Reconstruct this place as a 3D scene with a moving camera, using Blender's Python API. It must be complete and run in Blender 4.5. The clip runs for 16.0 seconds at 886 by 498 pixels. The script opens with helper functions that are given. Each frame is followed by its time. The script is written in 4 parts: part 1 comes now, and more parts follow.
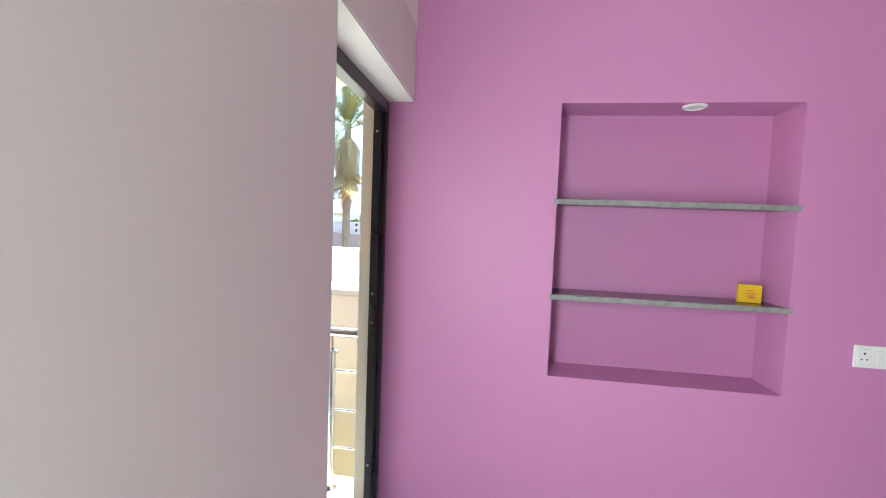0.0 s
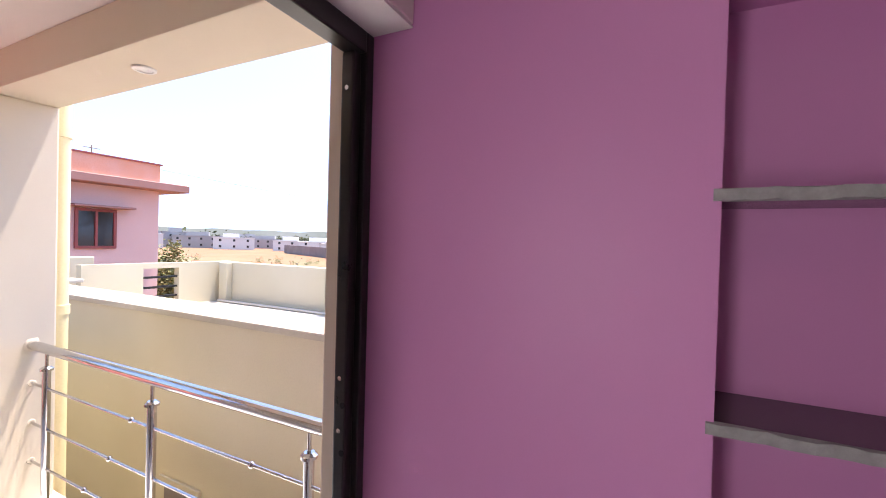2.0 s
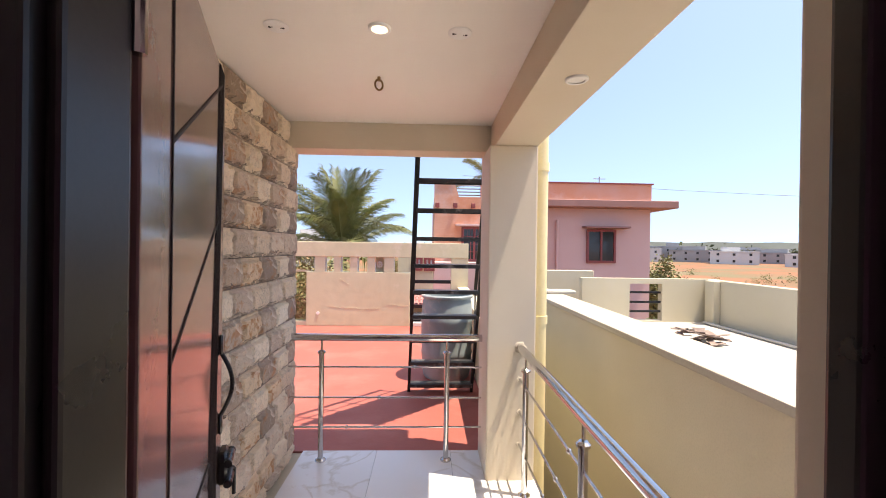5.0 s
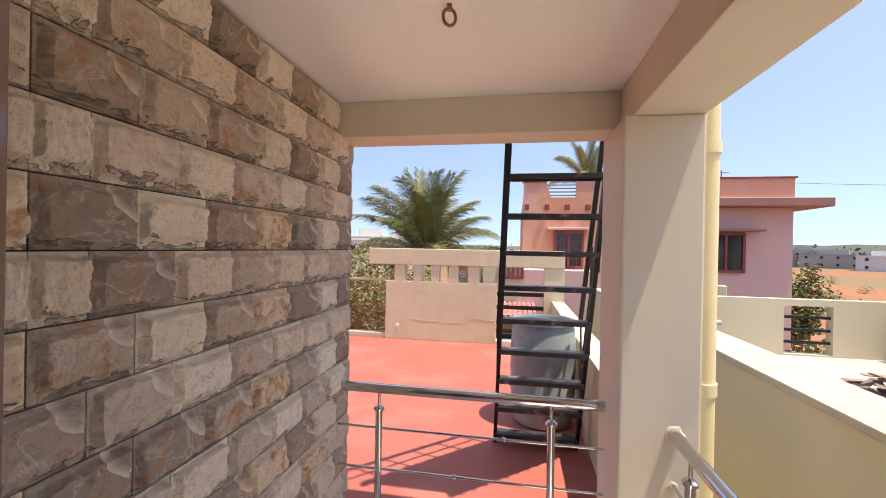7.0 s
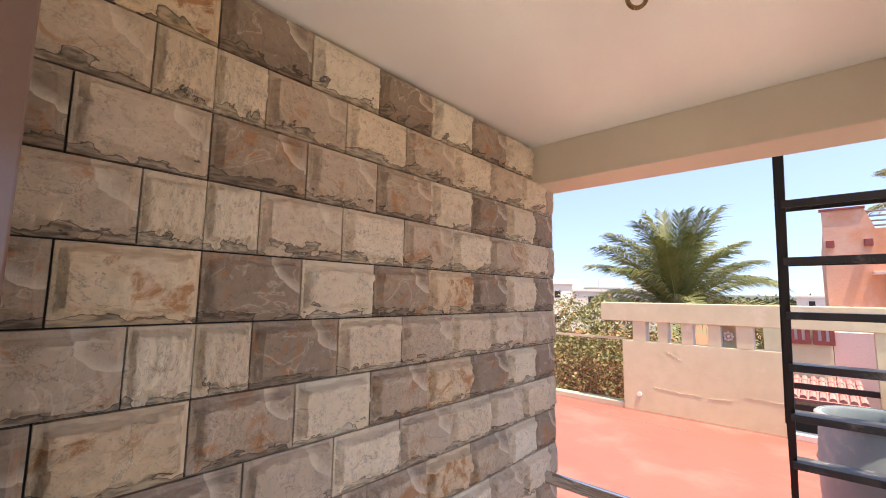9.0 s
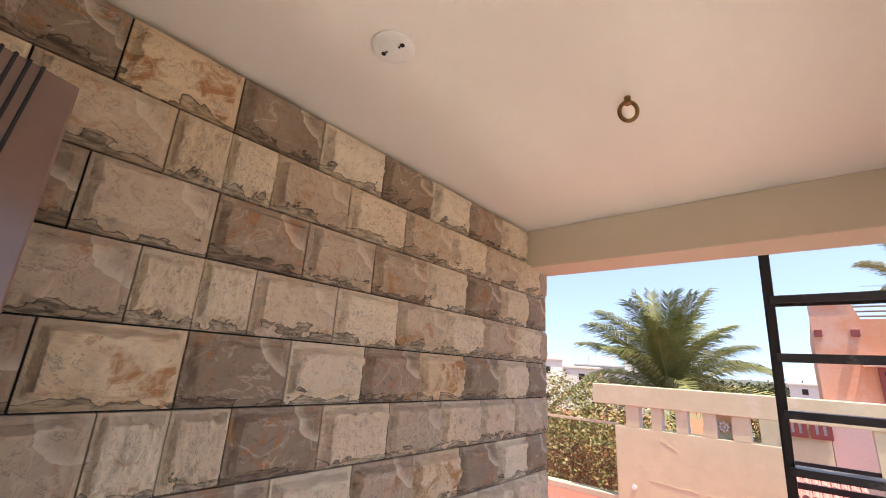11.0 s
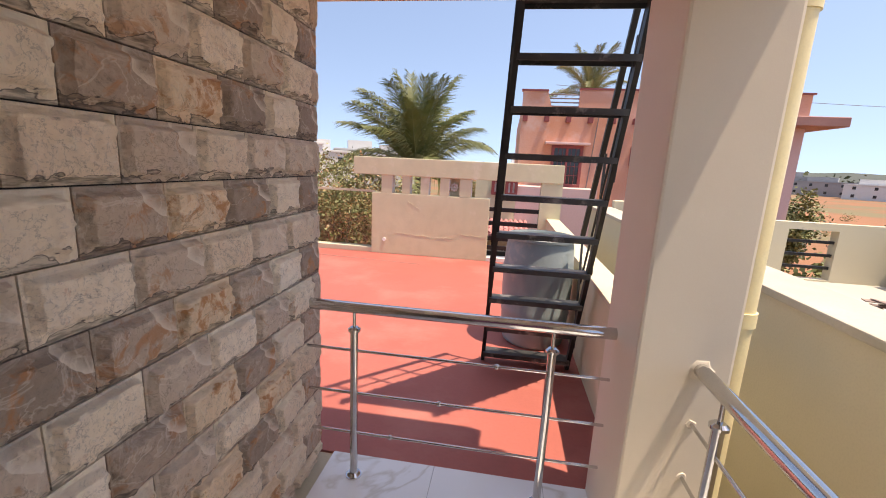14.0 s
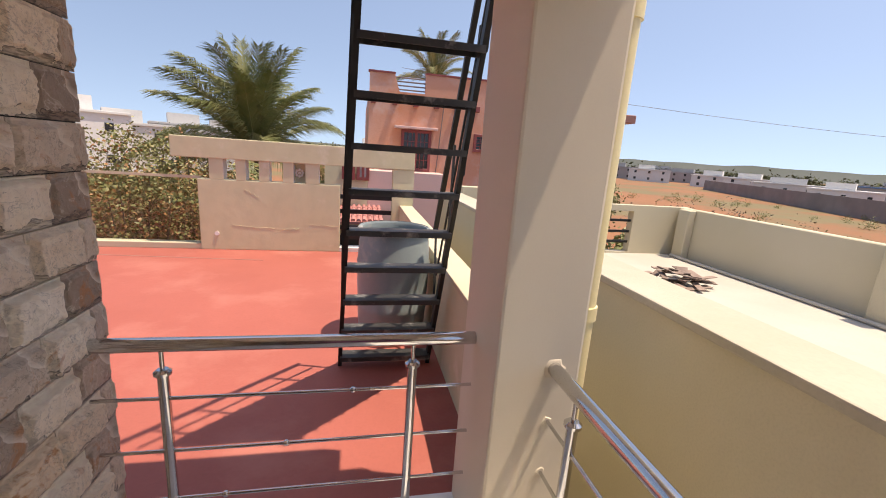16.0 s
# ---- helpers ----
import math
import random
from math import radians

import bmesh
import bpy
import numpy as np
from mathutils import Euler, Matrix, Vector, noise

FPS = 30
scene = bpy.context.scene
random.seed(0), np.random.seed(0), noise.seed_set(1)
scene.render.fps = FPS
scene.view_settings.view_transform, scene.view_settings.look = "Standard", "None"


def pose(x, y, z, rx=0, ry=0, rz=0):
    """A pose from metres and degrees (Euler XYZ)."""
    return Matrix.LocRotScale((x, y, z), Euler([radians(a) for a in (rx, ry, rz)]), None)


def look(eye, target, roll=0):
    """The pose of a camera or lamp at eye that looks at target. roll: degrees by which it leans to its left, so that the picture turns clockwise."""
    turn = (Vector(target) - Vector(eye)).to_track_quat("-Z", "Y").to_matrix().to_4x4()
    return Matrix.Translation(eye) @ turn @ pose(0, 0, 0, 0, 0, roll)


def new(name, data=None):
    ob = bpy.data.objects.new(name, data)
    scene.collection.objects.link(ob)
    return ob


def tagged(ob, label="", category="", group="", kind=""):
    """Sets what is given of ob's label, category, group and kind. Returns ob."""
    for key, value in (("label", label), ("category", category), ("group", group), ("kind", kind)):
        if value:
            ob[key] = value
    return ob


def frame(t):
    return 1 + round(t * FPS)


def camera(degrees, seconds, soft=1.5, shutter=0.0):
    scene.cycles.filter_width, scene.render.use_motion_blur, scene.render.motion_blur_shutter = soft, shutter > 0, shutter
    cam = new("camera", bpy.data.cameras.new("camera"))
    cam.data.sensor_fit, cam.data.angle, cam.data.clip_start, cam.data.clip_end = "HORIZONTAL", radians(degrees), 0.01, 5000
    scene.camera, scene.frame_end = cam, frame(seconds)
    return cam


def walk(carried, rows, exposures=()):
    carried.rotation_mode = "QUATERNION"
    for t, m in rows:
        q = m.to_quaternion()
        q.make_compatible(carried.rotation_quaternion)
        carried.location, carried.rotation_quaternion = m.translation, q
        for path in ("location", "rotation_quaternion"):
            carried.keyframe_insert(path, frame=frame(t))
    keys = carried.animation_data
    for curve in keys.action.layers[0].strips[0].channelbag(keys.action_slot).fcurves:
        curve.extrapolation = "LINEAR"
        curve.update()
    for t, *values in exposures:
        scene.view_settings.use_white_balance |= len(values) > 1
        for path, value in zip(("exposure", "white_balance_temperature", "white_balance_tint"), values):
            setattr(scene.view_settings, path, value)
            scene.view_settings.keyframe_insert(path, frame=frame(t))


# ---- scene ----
PATH = [
    (0, (-0.537, 0.046, 1.62), (1.439, 0.329, 1.499), 2.2),
    (0.5, (-0.317, -0.044, 1.627), (1.669, 0.167, 1.516), 2.3),
    (1, (-0.039, -0.04, 1.621), (1.937, 0.258, 1.538), 2.2),
    (1.5, (0.279, -0.043, 1.634), (2.204, 0.495, 1.577), 2.0),
    (2, (0.598, -0.074, 1.639), (2.397, 0.8, 1.614), 1.6),
    (2.5, (0.798, 0.008, 1.632), (2.359, 1.259, 1.639), 1.3),
    (3, (0.925, 0.085, 1.644), (2.132, 1.679, 1.676), 1.1),
    (3.5, (1.017, 0.085, 1.652), (1.825, 1.914, 1.693), 0.8),
    (4, (1.06, 0.097, 1.646), (1.517, 2.044, 1.685), 0.9),
    (4.5, (1.079, 0.123, 1.646), (1.289, 2.112, 1.666), 1.1),
    (4.7, (1.083, 0.165, 1.654), (1.227, 2.159, 1.655), 1.0),
    (6.8, (1.05, 1.123, 1.777), (0.774, 3.104, 1.756), 1.0),
    (7, (1.028, 1.191, 1.788), (0.681, 3.16, 1.783), 1.1),
    (7.5, (0.988, 1.348, 1.82), (0.403, 3.26, 1.868), 1.0),
    (8, (0.971, 1.454, 1.832), (0.12, 3.261, 1.937), 0.9),
    (8.5, (1.036, 1.538, 1.838), (-0.084, 3.187, 2.0), 0.8),
    (9, (1.074, 1.568, 1.837), (-0.262, 3.04, 2.062), 0.8),
    (9.2, (1.08, 1.575, 1.838), (-0.32, 2.98, 2.09), 1.0),
    (11.3, (1.056, 1.541, 1.896), (-0.141, 3.034, 2.478), 3.3),
    (11.5, (1.043, 1.534, 1.897), (-0.066, 3.098, 2.467), 3.3),
    (12, (1.016, 1.528, 1.884), (0.146, 3.261, 2.373), 3.0),
    (12.5, (0.991, 1.538, 1.857), (0.343, 3.403, 2.176), 2.9),
    (13, (0.967, 1.577, 1.795), (0.492, 3.518, 1.879), 2.8),
    (13.5, (0.967, 1.614, 1.736), (0.61, 3.574, 1.562), 2.8),
    (14, (0.964, 1.624, 1.682), (0.683, 3.563, 1.282), 2.8),
    (14.5, (0.95, 1.632, 1.656), (0.745, 3.544, 1.106), 3.0),
    (15, (0.945, 1.689, 1.641), (0.854, 3.596, 1.046), 3.3),
    (15.5, (0.974, 1.784, 1.665), (1.074, 3.704, 1.115), 3.9),
    (16, (0.989, 1.871, 1.741), (1.397, 3.778, 1.298), 4.0),
]
EXPOSURES = [(0.0, 3.05, 6250, -11), (0.5, 2.95, 6250, -6), (1.0, 2.8, 6300, 0), (1.5, 2.45, 6400, 10), (2.0, 1.95, 6900, 19), (2.5, 1.5, 7000, 22), (3.0, 1.25, 7300, 18),
             (3.5, 1.22, 7700, 15), (4.5, 1.34, 7800, 14), (7.0, 1.12, 7900, 15), (9.0, 1.50, 7900, 15), (12.5, 1.40, 7900, 15), (13.5, 1.08, 8000, 16), (14.5, 1.0, 8100, 16), (16.0, 0.75, 8300, 16)]
cam = camera(94.1, 16.0, 1.0)
walk(cam, [(t, look(eye, target, roll)) for t, eye, target, roll in PATH], EXPOSURES)

# ---- world and sun ----
SUN = Vector((0.31, -0.08, 1.0))
world = bpy.data.worlds.new("world")
scene.world = world
world.use_nodes = True
wn = world.node_tree
sky = wn.nodes.new("ShaderNodeTexSky")
sky.sky_type, sky.sun_disc = 'NISHITA', False
sky.sun_elevation, sky.sun_rotation = radians(72.5), radians(100)
sky.altitude, sky.air_density, sky.dust_density, sky.ozone_density = 300, 1.0, 0.6, 1.5
# the horizon is veiled evenly: the sky is read a little higher than the line of sight
tcw, lift = wn.nodes.new("ShaderNodeTexCoord"), wn.nodes.new("ShaderNodeVectorMath")
lift.operation, lift.inputs[1].default_value = 'ADD', (0.0, 0.0, 0.22)
wn.links.new(tcw.outputs["Generated"], lift.inputs[0])
wn.links.new(lift.outputs[0], sky.inputs[0])
wn.links.new(sky.outputs[0], wn.nodes["Background"].inputs[0])
wn.nodes["Background"].inputs[1].default_value = 0.150
sun = new("sun", bpy.data.lights.new("sun", "SUN"))
sun.data.energy, sun.data.angle, sun.data.color = 3.5, radians(0.53), (1.0, 0.95, 0.87)
sun.matrix_world = look((0, 0, 30), Vector((0, 0, 30)) - SUN)
# added fill lamp that brightens the room, set in an unseen, supposed window
fill_lamp = new("room_fill", bpy.data.lights.new("room_fill", "AREA"))
fill_lamp.data.shape, fill_lamp.data.size, fill_lamp.data.size_y = "RECTANGLE", .70, 1.3
fill_lamp.data.energy, fill_lamp.data.color = 10.5, (0.95, 0.97, 1.0)
fill_lamp.matrix_world = look((-.78, .62, 1.45), (.02, .02, 1.42))
scene.cycles.caustics_reflective = True
scene.cycles.blur_glossy = 0.0
scene.cycles.sample_clamp_indirect = 0.0


# ---- materials ----
def material(name, colour, rough=0.6, metal=0.0, colour2=None, scale=3.0, fine=60.0, bump=0.15, dist=0.004, vary=0.0,
             stain=None, stain_scale=1.2, stain_at=0.58, spec=0.5, detail=6.0, grain=0.5):
    """Two scales of variation (patches and grain), optional stains, a variation per object, and a fine relief."""
    m = bpy.data.materials.new(name)
    m.use_nodes = True
    nt = m.node_tree
    N, L = nt.nodes, nt.links
    b = N["Principled BSDF"]
    b.inputs["Metallic"].default_value = metal
    b.inputs["Specular IOR Level"].default_value = spec
    tc = N.new("ShaderNodeTexCoord")

    def noise_tex(s, det, rough_=0.55):
        n = N.new("ShaderNodeTexNoise")
        n.inputs["Scale"].default_value, n.inputs["Detail"].default_value, n.inputs["Roughness"].default_value = s, det, rough_
        L.new(tc.outputs["Object"], n.inputs["Vector"])
        return n

    def mix(fac, a, c):
        x = N.new("ShaderNodeMix")
        x.data_type = 'RGBA'
        if isinstance(fac, float):
            x.inputs[0].default_value = fac
        else:
            L.new(fac, x.inputs[0])
        for i, v in ((6, a), (7, c)):
            if isinstance(v, tuple):
                x.inputs[i].default_value = (*v, 1)
            else:
                L.new(v, x.inputs[i])
        return x.outputs[2]

    def ramp(src, lo, hi):
        r = N.new("ShaderNodeMapRange")
        r.inputs[1].default_value, r.inputs[2].default_value = lo, hi
        L.new(src, r.inputs[0])
        return r.outputs[0]
    big, small = noise_tex(scale, detail), noise_tex(fine, 4)
    c2 = colour2 or tuple(v * 0.82 for v in colour)
    col = mix(ramp(big.outputs[0], 0.35, 0.65), colour, c2)
    dark = tuple(v * 0.78 for v in colour)
    gr = N.new("ShaderNodeMapRange")
    gr.inputs[1].default_value, gr.inputs[2].default_value, gr.inputs[4].default_value = 0.45, 0.85, grain
    L.new(small.outputs[0], gr.inputs[0])
    col = mix(gr.outputs[0], col, dark)
    if stain:
        s = noise_tex(stain_scale, 8, 0.65)
        col = mix(ramp(s.outputs[0], stain_at, stain_at + 0.12), col, stain)
    if vary:
        oi = N.new("ShaderNodeObjectInfo")
        hsv = N.new("ShaderNodeHueSaturation")
        L.new(ramp(oi.outputs["Random"], 0, 1), hsv.inputs["Value"])
        hsv.inputs["Value"].default_value = 1
        mr = N.new("ShaderNodeMapRange")
        mr.inputs[3].default_value, mr.inputs[4].default_value = 1 - vary, 1 + vary
        L.new(oi.outputs["Random"], mr.inputs[0])
        L.new(mr.outputs[0], hsv.inputs["Value"])
        L.new(col, hsv.inputs["Color"])
        col = hsv.outputs[0]
    L.new(col, b.inputs["Base Color"])
    rr = N.new("ShaderNodeMapRange")
    rr.inputs[3].default_value, rr.inputs[4].default_value = max(rough - 0.06, 0.02), min(rough + 0.08, 1)
    L.new(big.outputs[0], rr.inputs[0])
    L.new(rr.outputs[0], b.inputs["Roughness"])
    if bump:
        bp = N.new("ShaderNodeBump")
        bp.inputs["Strength"].default_value, bp.inputs["Distance"].default_value = bump, dist
        L.new(small.outputs[0], bp.inputs["Height"])
        L.new(bp.outputs[0], b.inputs["Normal"])
    return m


def stone_material(name, tones, rust_amount=.6, rust_at=.575, top_light=.85, end_light=.65, crescent=False, pitted=.55):
    """Split-stone tile of one moulding: each piece takes one of its tones, with rust stains, grain and relief shading
    painted on its borders.
    """
    m = bpy.data.materials.new(name)
    m.use_nodes = True
    N, L = m.node_tree.nodes, m.node_tree.links
    b = N["Principled BSDF"]
    tc, oi = N.new("ShaderNodeTexCoord"), N.new("ShaderNodeObjectInfo")
    shift = N.new("ShaderNodeVectorMath")
    shift.operation = 'ADD'
    mul = N.new("ShaderNodeMath")
    mul.operation, mul.inputs[1].default_value = 'MULTIPLY', 37.0
    L.new(oi.outputs["Random"], mul.inputs[0])
    L.new(tc.outputs["Object"], shift.inputs[0])
    L.new(mul.outputs[0], shift.inputs[1])

    def nz(s, det, r=0.6, dist=0.0):
        n = N.new("ShaderNodeTexNoise")
        n.inputs["Scale"].default_value, n.inputs["Detail"].default_value = s, det
        n.inputs["Roughness"].default_value, n.inputs["Distortion"].default_value = r, dist
        L.new(shift.outputs[0], n.inputs["Vector"])
        return n.outputs[0]
    tone = N.new("ShaderNodeValToRGB")
    tone.color_ramp.interpolation = 'CONSTANT'
    e = tone.color_ramp.elements
    e[0].position, e[0].color = 0.0, (*tones[0], 1)
    e[1].position, e[1].color = (len(tones) - 1) / len(tones), (*tones[-1], 1)
    for i, c in enumerate(tones[1:-1]):
        e.new((i + 1) / len(tones)).color = (*c, 1)
    sw = N.new("ShaderNodeMath")
    sw.operation, sw.inputs[1].default_value = 'MULTIPLY', 13.7
    fr = N.new("ShaderNodeMath")
    fr.operation = 'FRACT'
    L.new(oi.outputs["Random"], sw.inputs[0])
    L.new(sw.outputs[0], fr.inputs[0])
    L.new(fr.outputs[0], tone.inputs[0])

    def mix(fac, a, c, mode='MIX'):
        x = N.new("ShaderNodeMix")
        x.data_type, x.blend_type = 'RGBA', mode
        if isinstance(fac, float):
            x.inputs[0].default_value = fac
        else:
            L.new(fac, x.inputs[0])
        for i, v in ((6, a), (7, c)):
            if isinstance(v, tuple):
                x.inputs[i].default_value = (*v, 1)
            else:
                L.new(v, x.inputs[i])
        return x.outputs[2]

    def rng(src, lo, hi, a=0.0, c=1.0):
        r = N.new("ShaderNodeMapRange")
        r.inputs[1].default_value, r.inputs[2].default_value, r.inputs[3].default_value, r.inputs[4].default_value = lo, hi, a, c
        L.new(src, r.inputs[0])
        return r.outputs[0]
    grain = nz(75, 7, 0.78, 1.0)
    cloud = nz(14, 5, 0.6, 0.8)
    rust = nz(9, 6, 0.65, 1.2)
    col = mix(rng(cloud, 0.4, 0.65, 0, 0.35), tone.outputs[0], tuple(v * .78 for v in tones[0]))
    col = mix(rng(grain, 0.52, 0.60, 0, pitted), col, (0.19, 0.155, 0.125))
    col = mix(rng(rust, rust_at, rust_at + .09, 0, rust_amount), col, (0.50, 0.215, 0.075))
    streak = nz(30, 3, 0.5, 2.0)
    col = mix(rng(streak, 0.64, 0.72, 0, 0.45), col, (0.62, 0.54, 0.45))
    def thin_lines(src, width, depth):
        a = N.new("ShaderNodeMath")
        a.operation, a.inputs[1].default_value = 'SUBTRACT', 0.5
        L.new(src, a.inputs[0])
        c = N.new("ShaderNodeMath")
        c.operation = 'ABSOLUTE'
        L.new(a.outputs[0], c.inputs[0])
        return rng(c.outputs[0], 0.0, width, depth, 0.0)
    # clefts and ridges drawn as thin dark and pale lines of colour
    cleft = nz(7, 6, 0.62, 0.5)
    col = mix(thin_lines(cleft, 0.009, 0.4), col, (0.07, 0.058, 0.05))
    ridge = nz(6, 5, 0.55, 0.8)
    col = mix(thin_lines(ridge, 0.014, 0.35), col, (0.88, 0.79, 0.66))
    # relief light and shade painted in: pale top and far end, dark near end and foot
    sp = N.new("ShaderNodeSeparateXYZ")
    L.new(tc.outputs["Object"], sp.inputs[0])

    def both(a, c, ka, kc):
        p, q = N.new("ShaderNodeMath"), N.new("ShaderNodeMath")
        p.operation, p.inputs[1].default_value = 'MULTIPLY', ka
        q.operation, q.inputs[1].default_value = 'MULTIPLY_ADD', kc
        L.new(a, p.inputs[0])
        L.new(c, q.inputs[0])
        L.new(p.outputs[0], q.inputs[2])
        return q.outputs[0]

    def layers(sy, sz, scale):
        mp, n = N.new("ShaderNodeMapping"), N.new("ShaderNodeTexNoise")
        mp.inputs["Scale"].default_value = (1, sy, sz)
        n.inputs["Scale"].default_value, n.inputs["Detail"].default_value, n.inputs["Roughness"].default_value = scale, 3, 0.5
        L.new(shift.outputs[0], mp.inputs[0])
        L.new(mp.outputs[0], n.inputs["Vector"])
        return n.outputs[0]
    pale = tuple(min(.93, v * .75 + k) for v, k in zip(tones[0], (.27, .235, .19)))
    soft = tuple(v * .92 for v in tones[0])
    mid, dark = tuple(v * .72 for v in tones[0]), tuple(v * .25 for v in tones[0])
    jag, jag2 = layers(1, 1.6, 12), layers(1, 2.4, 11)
    level_streaks, upright = layers(1, 5.5, 26), layers(6, 1, 22)
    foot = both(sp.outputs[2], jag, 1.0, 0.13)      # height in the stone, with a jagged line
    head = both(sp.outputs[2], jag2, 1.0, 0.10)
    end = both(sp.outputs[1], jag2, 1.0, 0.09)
    col = mix(rng(head, 0.102, 0.107, 0, top_light), col, mix(rng(level_streaks, 0.40, 0.62), pale, soft))
    col = mix(rng(end, 0.146, 0.151, 0, end_light), col, mix(rng(upright, 0.40, 0.62), pale, soft))
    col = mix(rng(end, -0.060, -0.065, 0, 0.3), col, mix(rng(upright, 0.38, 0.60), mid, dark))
    col = mix(rng(foot, 0.000, -0.004, 0, 0.9), col, mix(rng(level_streaks, 0.40, 0.62), mid, dark))
    # painted highlight: the tone pales towards a crisp arc round the scoop
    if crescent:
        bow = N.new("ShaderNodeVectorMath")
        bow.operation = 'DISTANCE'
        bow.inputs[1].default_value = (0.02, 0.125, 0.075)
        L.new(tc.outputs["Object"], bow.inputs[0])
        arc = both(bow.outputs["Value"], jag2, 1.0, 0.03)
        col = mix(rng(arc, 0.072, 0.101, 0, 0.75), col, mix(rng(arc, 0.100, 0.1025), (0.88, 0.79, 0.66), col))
    # thin dark line painted as the shaded edge over the foot band
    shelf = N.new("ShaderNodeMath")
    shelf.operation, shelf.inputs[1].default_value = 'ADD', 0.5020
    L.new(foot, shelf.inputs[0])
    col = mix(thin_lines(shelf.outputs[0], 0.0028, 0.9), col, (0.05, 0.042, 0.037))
    L.new(col, b.inputs["Base Color"])
    b.inputs["Roughness"].default_value = 0.62
    b.inputs["Specular IOR Level"].default_value = 0.35
    bp = N.new("ShaderNodeBump")
    bp.inputs["Strength"].default_value, bp.inputs["Distance"].default_value = 1.0, 0.009
    L.new(mix(0.65, cleft, grain), bp.inputs["Height"])
    L.new(bp.outputs[0], b.inputs["Normal"])
    return m


def marble_material():
    m = bpy.data.materials.new("white_marble")
    m.use_nodes = True
    N, L = m.node_tree.nodes, m.node_tree.links
    b = N["Principled BSDF"]
    tc = N.new("ShaderNodeTexCoord")
    n1 = N.new("ShaderNodeTexNoise")
    n1.inputs["Scale"].default_value, n1.inputs["Detail"].default_value, n1.inputs["Distortion"].default_value = 0.9, 5, 1.4
    oi = N.new("ShaderNodeObjectInfo")
    mul = N.new("ShaderNodeMath")
    mul.operation, mul.inputs[1].default_value = 'MULTIPLY', 50.0
    add = N.new("ShaderNodeVectorMath")
    L.new(oi.outputs["Random"], mul.inputs[0])
    L.new(tc.outputs["Object"], add.inputs[0])
    L.new(mul.outputs[0], add.inputs[1])
    L.new(add.outputs[0], n1.inputs["Vector"])
    sub = N.new("ShaderNodeMath")
    sub.operation, sub.inputs[1].default_value = 'SUBTRACT', 0.5
    L.new(n1.outputs[0], sub.inputs[0])
    ab = N.new("ShaderNodeMath")
    ab.operation = 'ABSOLUTE'
    L.new(sub.outputs[0], ab.inputs[0])
    r = N.new("ShaderNodeValToRGB")
    e = r.color_ramp.elements
    e[0].position, e[0].color = 0.0, (0.66, 0.63, 0.57, 1)
    e[1].position, e[1].color = 0.022, (0.83, 0.83, 0.82, 1)
    L.new(ab.outputs[0], r.inputs[0])
    L.new(r.outputs[0], b.inputs["Base Color"])
    b.inputs["Roughness"].default_value = 0.11
    b.inputs["IOR"].default_value = 1.6
    return m


def glass_material():
    m = bpy.data.materials.new("clear_glass")
    m.use_nodes = True
    N, L = m.node_tree.nodes, m.node_tree.links
    N.remove(N["Principled BSDF"])
    t, g, mx, fr = (N.new("ShaderNodeBsdfTransparent"), N.new("ShaderNodeBsdfGlossy"), N.new("ShaderNodeMixShader"), N.new("ShaderNodeFresnel"))
    t.inputs[0].default_value = (0.86, 0.90, 0.86, 1)
    g.inputs["Roughness"].default_value = 0.02
    L.new(fr.outputs[0], mx.inputs[0])
    L.new(t.outputs[0], mx.inputs[1])
    L.new(g.outputs[0], mx.inputs[2])
    L.new(mx.outputs[0], N["Material Output"].inputs[0])
    return m


def leaf_material(name, a, c):
    m = material(name, a, rough=0.5, colour2=c, scale=1.3, fine=25, bump=0.0, vary=0.12)
    b = m.node_tree.nodes["Principled BSDF"]
    b.inputs["Transmission Weight"].default_value = 0.0
    return m


